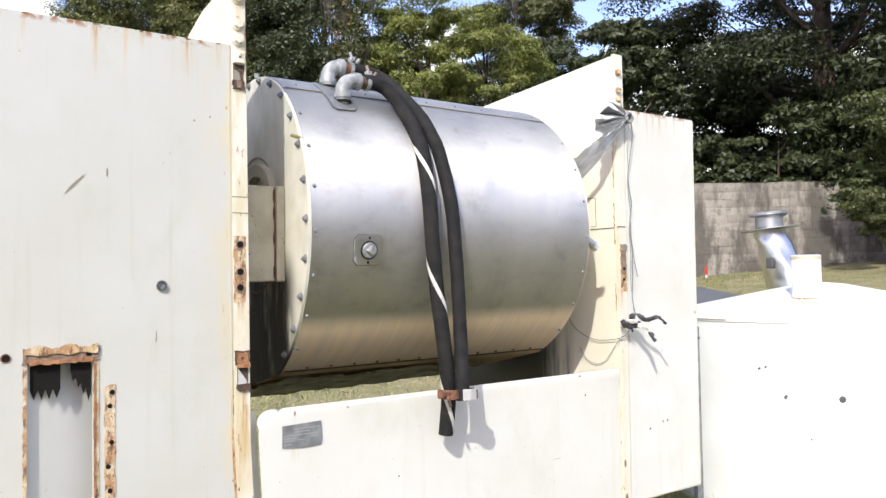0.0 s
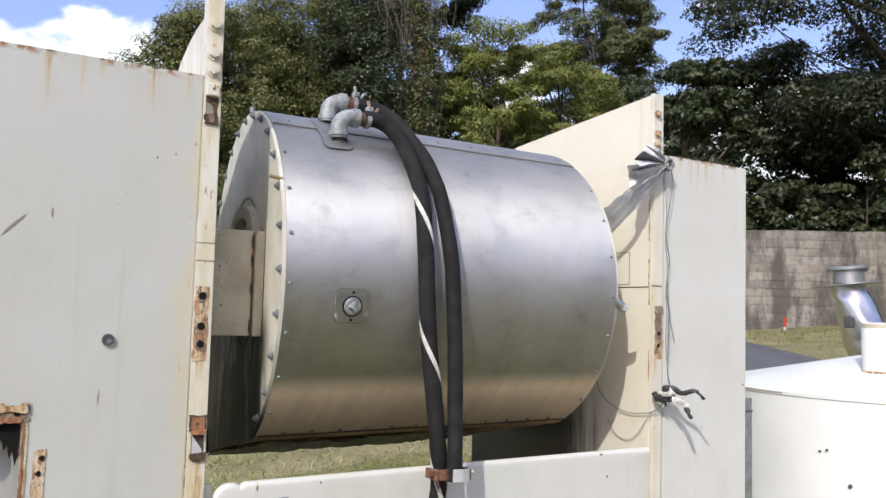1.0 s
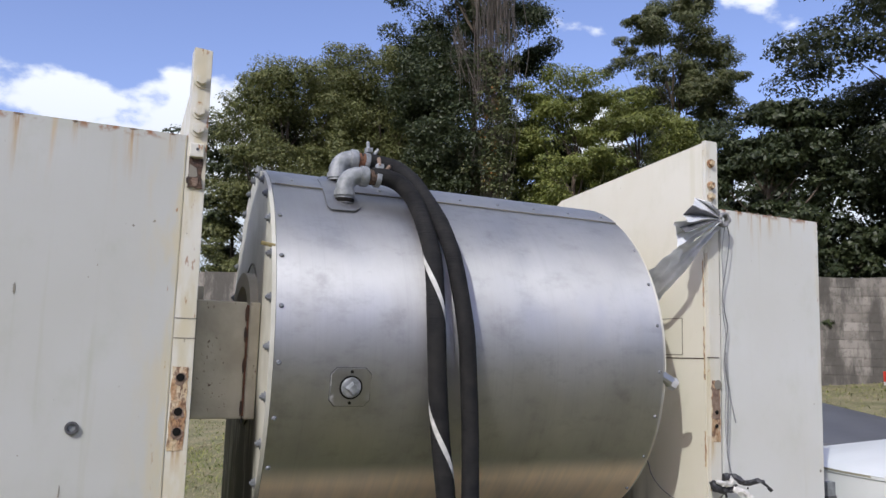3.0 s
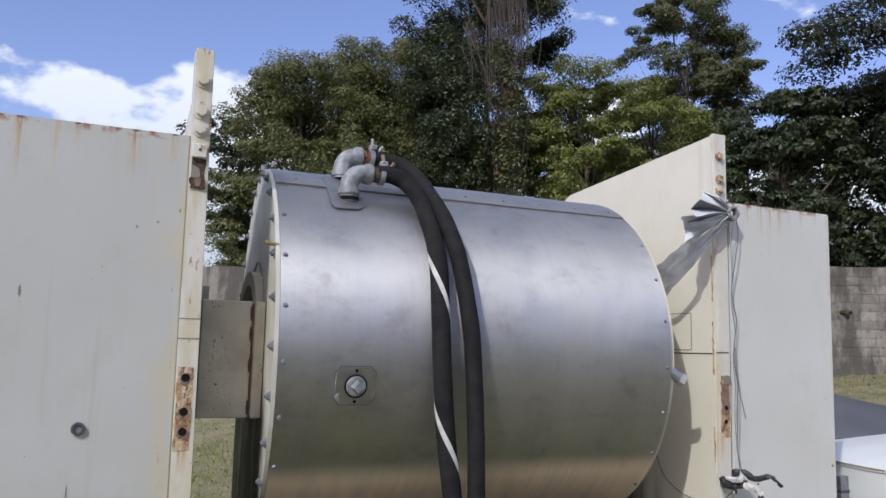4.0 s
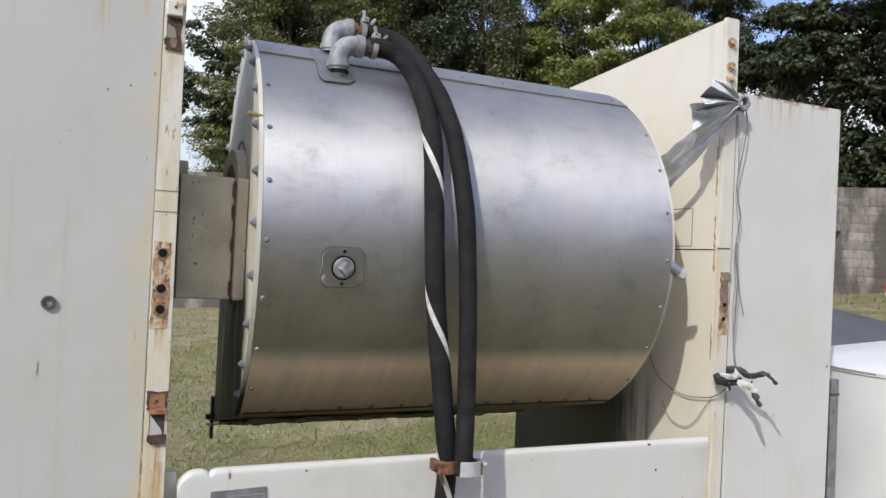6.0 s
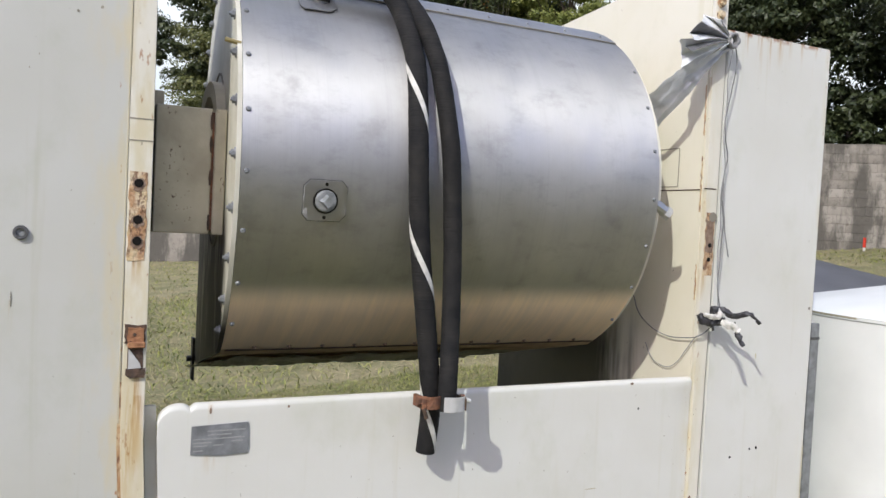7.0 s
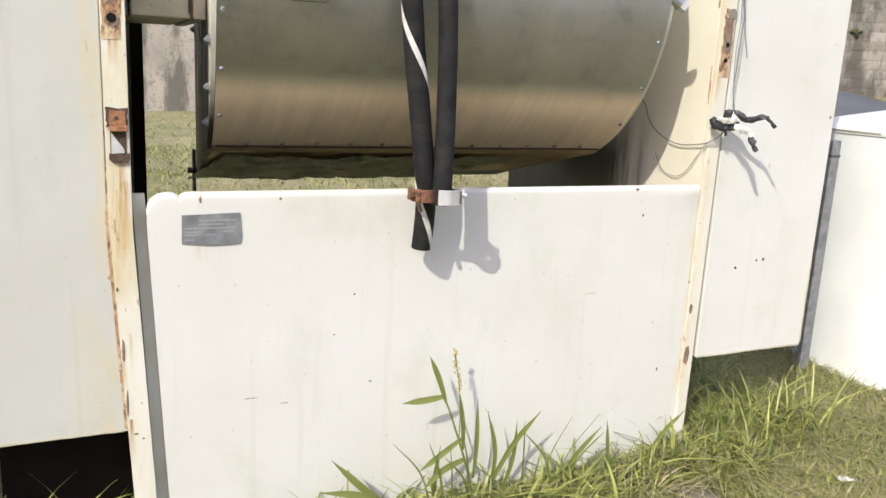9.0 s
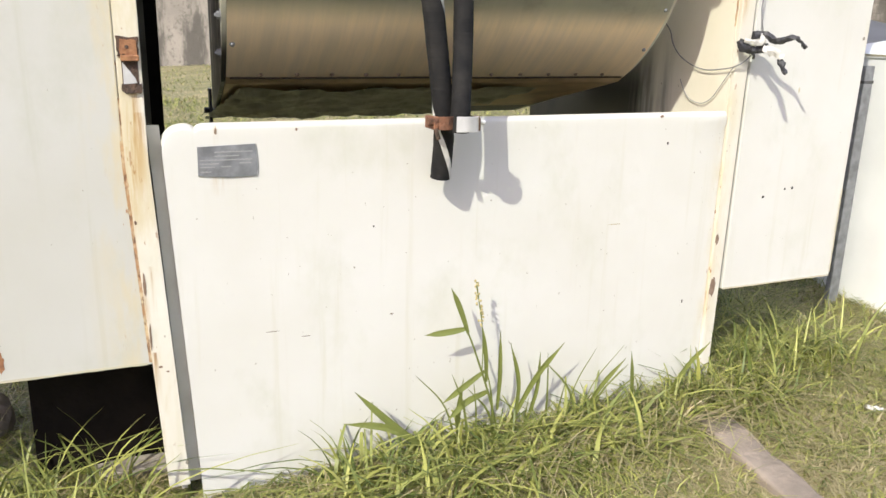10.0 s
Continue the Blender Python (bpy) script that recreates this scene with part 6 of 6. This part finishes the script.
def strewn(rng, n, x0, x1, y0, y1, keep=None):
    p = np.stack([rng.uniform(x0, x1, n), rng.uniform(y0, y1, n), np.zeros(n)], 1)
    if keep is not None:
        p = p[keep(p)]
    p[:, 2] = [ground_z(a, b) - 0.005 for a, b, _ in p]
    return p


def off_slab(p):
    return ~((np.abs(p[:, 0] - 1.668 - 0.176 * (p[:, 1] + 0.36)) < 0.084) & (p[:, 1] < -0.17) & (p[:, 1] > -0.84))


def patchy(p, scale, cut):
    return np.array([noise.noise((a * scale, b * scale, 2.0)) > cut for a, b, _ in p])


def build_grass():
    rng = np.random.default_rng(77)
    green, straw = [], []
    # short mat in front of the machine and round the tank
    edge = lambda q: off_slab(q) & (rng.random(len(q)) < np.clip((q[:, 1] + 2.6) / 1.4, 0.0, 1.0)) & (rng.random(len(q)) < np.clip((3.9 - np.abs(q[:, 0] - 1.0)) / 1.4, 0.0, 1.0))
    p = np.concatenate([strewn(rng, 62000, -0.9, 3.2, -0.95, 0.5, off_slab), strewn(rng, 22000, -2.4, 4.4, -2.2, 0.5, edge)])
    n = len(p)
    h = rng.uniform(0.03, 0.10, n) * np.where(p[:, 0] < 0.35, 0.7, 1.0)
    lush = rng.random(n) < np.where(p[:, 0] > 1.25, 0.20, 0.38)
    order = np.concatenate([np.flatnonzero(lush), np.flatnonzero(~lush)])
    p, h, m = p[order], h[order], int(lush.sum())
    green.append(blades(p[:m], h[:m] * 1.15, rng.uniform(0.0014, 0.0034, m), 1.9, rng, 0.42))
    straw.append(blades(p[m:], h[m:] * 0.9, rng.uniform(0.0010, 0.0024, n - m), 2.3, rng, 0.42))
    # taller grass along the foot of the front panel and by the tank
    p = strewn(rng, 4600, 0.20, 2.0, -0.26, -0.015, lambda q: off_slab(q) & (rng.random(len(q)) < np.clip((q[:, 0] - 0.2) * 1.3, 0.12, 1)))
    n = len(p)
    h = rng.uniform(0.07, 0.20, n) * np.clip(0.45 + (p[:, 0] - 0.3) * 0.9, 0.45, 1.0)
    d = rng.random(n) < 0.50
    green.append(blades(p[~d], h[~d], rng.uniform(0.0018, 0.0045, (~d).sum()), 1.35, rng, 0.45, 4))
    straw.append(blades(p[d], h[d], rng.uniform(0.0014, 0.003, d.sum()), 1.7, rng, 0.42, 4))
    p = strewn(rng, 300, 0.45, 1.40, -0.30, -0.03)
    green.append(blades(p, rng.uniform(0.10, 0.24, len(p)), rng.uniform(0.004, 0.0075, len(p)), 1.3, rng, 0.45, 5))
    p = strewn(rng, 200, 0.45, 1.85, -0.16, -0.03)
    green.append(blades(p, rng.uniform(0.14, 0.30, len(p)), rng.uniform(0.0035, 0.0065, len(p)), 0.95, rng, 0.5, 5))
    # round the tank: low and matted before it, taller under the panel
    p = strewn(rng, 7500, 1.80, 3.4, -0.5, 0.7, off_slab)
    n = len(p)
    tall = (p[:, 1] > -0.10) & (p[:, 0] < 2.45)
    h = np.where(tall, rng.uniform(0.08, 0.24, n), rng.uniform(0.03, 0.085, n))
    dry = rng.random(n) < np.where(tall, 0.35, 0.62)
    green.append(blades(p[~dry], h[~dry], rng.uniform(0.0015, 0.0036, (~dry).sum()), 1.7, rng, 0.42, 4))
    straw.append(blades(p[dry], h[dry] * 0.9, rng.uniform(0.0011, 0.0024, dry.sum()), 2.0, rng, 0.42, 3))
    p = strewn(rng, 170, 1.86, 2.42, -0.18, 0.12)
    green.append(blades(p, rng.uniform(0.16, 0.34, len(p)), rng.uniform(0.003, 0.005, len(p)), 0.9, rng, 0.5, 5))
    # under and before the left panel
    p = strewn(rng, 2400, -1.4, 0.0, -0.40, 0.8)
    n = len(p)
    under = p[:, 1] > 0.0
    green.append(blades(p, rng.uniform(0.05, 0.14, n) * np.where(under, 0.45, 0.8), rng.uniform(0.0016, 0.004, n), 1.8, rng, 0.42, 4))
    p = strewn(rng, 900, -1.2, 0.0, -0.40, 0.20)
    straw.append(blades(p, rng.uniform(0.05, 0.12, len(p)), rng.uniform(0.0012, 0.003, len(p)), 2.2, rng, 0.42, 4))
    p = strewn(rng, 210, -0.80, -0.03, -0.20, 0.22)
    green.append(blades(p, rng.uniform(0.14, 0.34, len(p)), rng.uniform(0.0025, 0.005, len(p)), 1.2, rng, 0.40, 6))
    # the lawn behind
    for count, x0, x1, y0, y1, h0, h1, w in ((12000, -4.0, 7.0, -6.5, -1.6, 0.04, 0.11, 0.008), (56000, -0.6, 3.6, 0.6, 4.5, 0.03, 0.075, 0.0028), (26000, -1.0, 10.0, 4.5, 12.0, 0.06, 0.14, 0.006), (20000, -1.0, 20.0, 8.0, 22.0, 0.05, 0.12, 0.010), (20000, 4.5, 20.0, -2.0, 9.5, 0.04, 0.09, 0.006)):
        p = strewn(rng, count, x0, x1, y0, y1)
        n = len(p)
        pick = patchy(p, 0.9, -0.05) ^ (rng.random(n) < 0.25)
        hh, ww = rng.uniform(h0, h1, n), rng.uniform(0.5, 1.2, n) * w
        green.append(blades(p[pick], hh[pick], ww[pick], 1.8, rng, 0.42))
        straw.append(blades(p[~pick], hh[~pick] * 0.85, ww[~pick], 2.3, rng, 0.42))
    blade_mesh("green_grass", green, M_GRASS, "rough green grass blades over the lawn")
    blade_mesh("dry_grass", straw, M_STRAW, "dry straw-coloured grass among the green")


build_grass()


def build_weed():
    """The tall flowering grass that stands against the front panel."""
    weed = thing("flowering_grass", "tall flowering grass stalk against the white panel", "grass plant", (0.98, -0.06, 0.0))
    stalk = spline([(0.02, 0.0, 0.02), (-0.03, -0.005, 0.2), (-0.09, -0.01, 0.37), (-0.115, -0.01, 0.43)], 6)
    part("stalk", tube(stalk, [0.004 - 0.0001 * i for i in range(len(stalk))], 6), M_GRASS, weed)
    stem = spline([(-0.06, -0.008, 0.28), (-0.065, -0.012, 0.42), (-0.092, -0.014, 0.575)], 6)
    part("flower_stem", tube(stem, 0.0018, 6), M_GRASS, weed)
    head = bmesh.new()
    rng = random.Random(4)
    for k in range(34):
        f = k / 33
        p = Vector((-0.069, -0.013, 0.44)).lerp(Vector((-0.094, -0.014, 0.582)), f)
        q = Vector((rng.uniform(-1, 1), rng.uniform(-1, 1), rng.uniform(0, 0.8))).normalized() * (0.009 - 0.004 * f)
        bmesh.ops.create_icosphere(head, subdivisions=1, radius=0.0038, matrix=Matrix.Translation(p + q))
    part("seed_head", head, M_SEED, weed, "pale yellow seed head")
    for pts, w in (([(-0.118, -0.01, 0.435), (-0.18, -0.02, 0.436), (-0.255, -0.03, 0.44)], 0.009), ([(-0.11, -0.01, 0.42), (-0.14, -0.015, 0.50), (-0.172, -0.02, 0.568)], 0.009), ([(-0.05, -0.005, 0.29), (-0.13, -0.03, 0.26), (-0.20, -0.04, 0.225)], 0.009),
                   ([(-0.03, 0.0, 0.22), (-0.12, -0.03, 0.21), (-0.19, -0.05, 0.17)], 0.010), ([(-0.04, 0.0, 0.25), (-0.05, -0.01, 0.34), (-0.07, -0.015, 0.45)], 0.008), ([(0.0, 0.0, 0.15), (0.0, -0.01, 0.27), (-0.01, -0.02, 0.42)], 0.008),
                   ([(0.05, 0.0, 0.1), (0.12, -0.02, 0.25), (0.20, -0.04, 0.36)], 0.010), ([(0.06, 0.0, 0.1), (0.06, -0.02, 0.24), (0.02, -0.03, 0.38)], 0.008), ([(0.1, 0.0, 0.08), (0.13, -0.01, 0.2), (0.13, -0.02, 0.33)], 0.008),
                   ([(-0.25, 0.0, 0.08), (-0.36, -0.02, 0.19), (-0.46, -0.03, 0.30)], 0.010), ([(-0.22, 0.0, 0.06), (-0.36, -0.03, 0.17), (-0.50, -0.05, 0.22)], 0.010), ([(-0.12, 0.0, 0.05), (-0.14, -0.02, 0.16), (-0.13, -0.03, 0.29)], 0.009),
                   ([(0.30, 0.0, 0.06), (0.36, -0.02, 0.18), (0.44, -0.03, 0.27)], 0.009), ([(0.50, 0.0, 0.06), (0.48, -0.02, 0.18), (0.46, -0.03, 0.29)], 0.009), ([(0.62, 0.0, 0.06), (0.70, -0.02, 0.2), (0.78, -0.03, 0.28)], 0.009)):
        bm = bmesh.new()
        line = spline(pts, 5)
        rows = []
        for i, p in enumerate(line):
            f = i / (len(line) - 1)
            d = (line[min(i + 1, len(line) - 1)] - line[max(i - 1, 0)]).normalized()
            s = d.cross(Vector((0.2, -1, 0.3))).normalized() * w * 1.1 * (0.55 + 1.6 * f * (1 - f)) * (1 if f < 0.75 else (1.02 - f) / 0.27)
            rows.append([bm.verts.new(p - s), bm.verts.new(p + Vector((0, 0.0015, 0))), bm.verts.new(p + s)])
        for a, b in zip(rows, rows[1:]):
            for k in range(2):
                bm.faces.new((a[k], a[k + 1], b[k + 1], b[k]))
        part("leaf", bm, M_GRASS, weed)
    for k in range(26):
        x0, y0 = rng.uniform(-0.12, 0.42), rng.uniform(-0.05, 0.02)
        away, tall, w = rng.uniform(-0.16, 0.18), rng.uniform(0.13, 0.34), rng.uniform(0.004, 0.0075)
        line = spline([(x0, y0, 0.0), (x0 + 0.35 * away, y0 - 0.015, 0.6 * tall), (x0 + away, y0 - 0.03, tall)], 5)
        bm = bmesh.new()
        rows = []
        for i, p in enumerate(line):
            f = i / (len(line) - 1)
            d = (line[min(i + 1, len(line) - 1)] - line[max(i - 1, 0)]).normalized()
            s = d.cross(Vector((0.3, -1, 0.3))).normalized() * w * (1.02 - f) ** 0.6
            rows.append([bm.verts.new(p - s), bm.verts.new(p + Vector((0, 0.0012, 0))), bm.verts.new(p + s)])
        for a, b in zip(rows, rows[1:]):
            for j in range(2):
                bm.faces.new((a[j], a[j + 1], b[j + 1], b[j]))
        part("leaf", bm, M_GRASS, weed)


build_weed()


# ---- the wall's blocks, in the stretch that lies open to view ----
def build_blocks():
    wall = bpy.data.objects["wall_boundary"]
    d = (WALL_B - WALL_A).normalized()
    out = Vector((d.y, -d.x, 0))
    if out.y > 0:
        out = -out
    rng = random.Random(9)
    shapes = []
    for k in range(3):
        bm = bmesh.new()
        bmesh.ops.create_cube(bm, size=1.0, matrix=Matrix.Diagonal((0.394, 0.05, 0.193, 1)))
        for v in bm.verts:
            v.co += Vector((rng.uniform(-1, 1) * 0.006, rng.uniform(-1, 1) * 0.006, rng.uniform(-1, 1) * 0.006))
        shapes.append(mesh_of("block", bm, M_WALL))
    turn = math.atan2(d.y, d.x)
    start = WALL_A + d * ((14.2 - WALL_A.x) / d.x)
    for col in range(21):
        for row in range(13):
            p = start + d * (0.4 * (col + 0.5 * (row % 2)))
            g = ground_z(p.x, p.y)
            z = WALL_TOP - 0.13 - 0.2 * row
            if z < g - 0.08:
                continue
            ob = new("block", shapes[rng.randrange(3)])
            ob.parent = wall
            ob.matrix_basis = Matrix.Translation(p + out * (-0.018 + rng.uniform(-0.003, 0.004)) + Vector((0, 0, z))) @ Matrix.Rotation(turn, 4, "Z")


build_blocks()
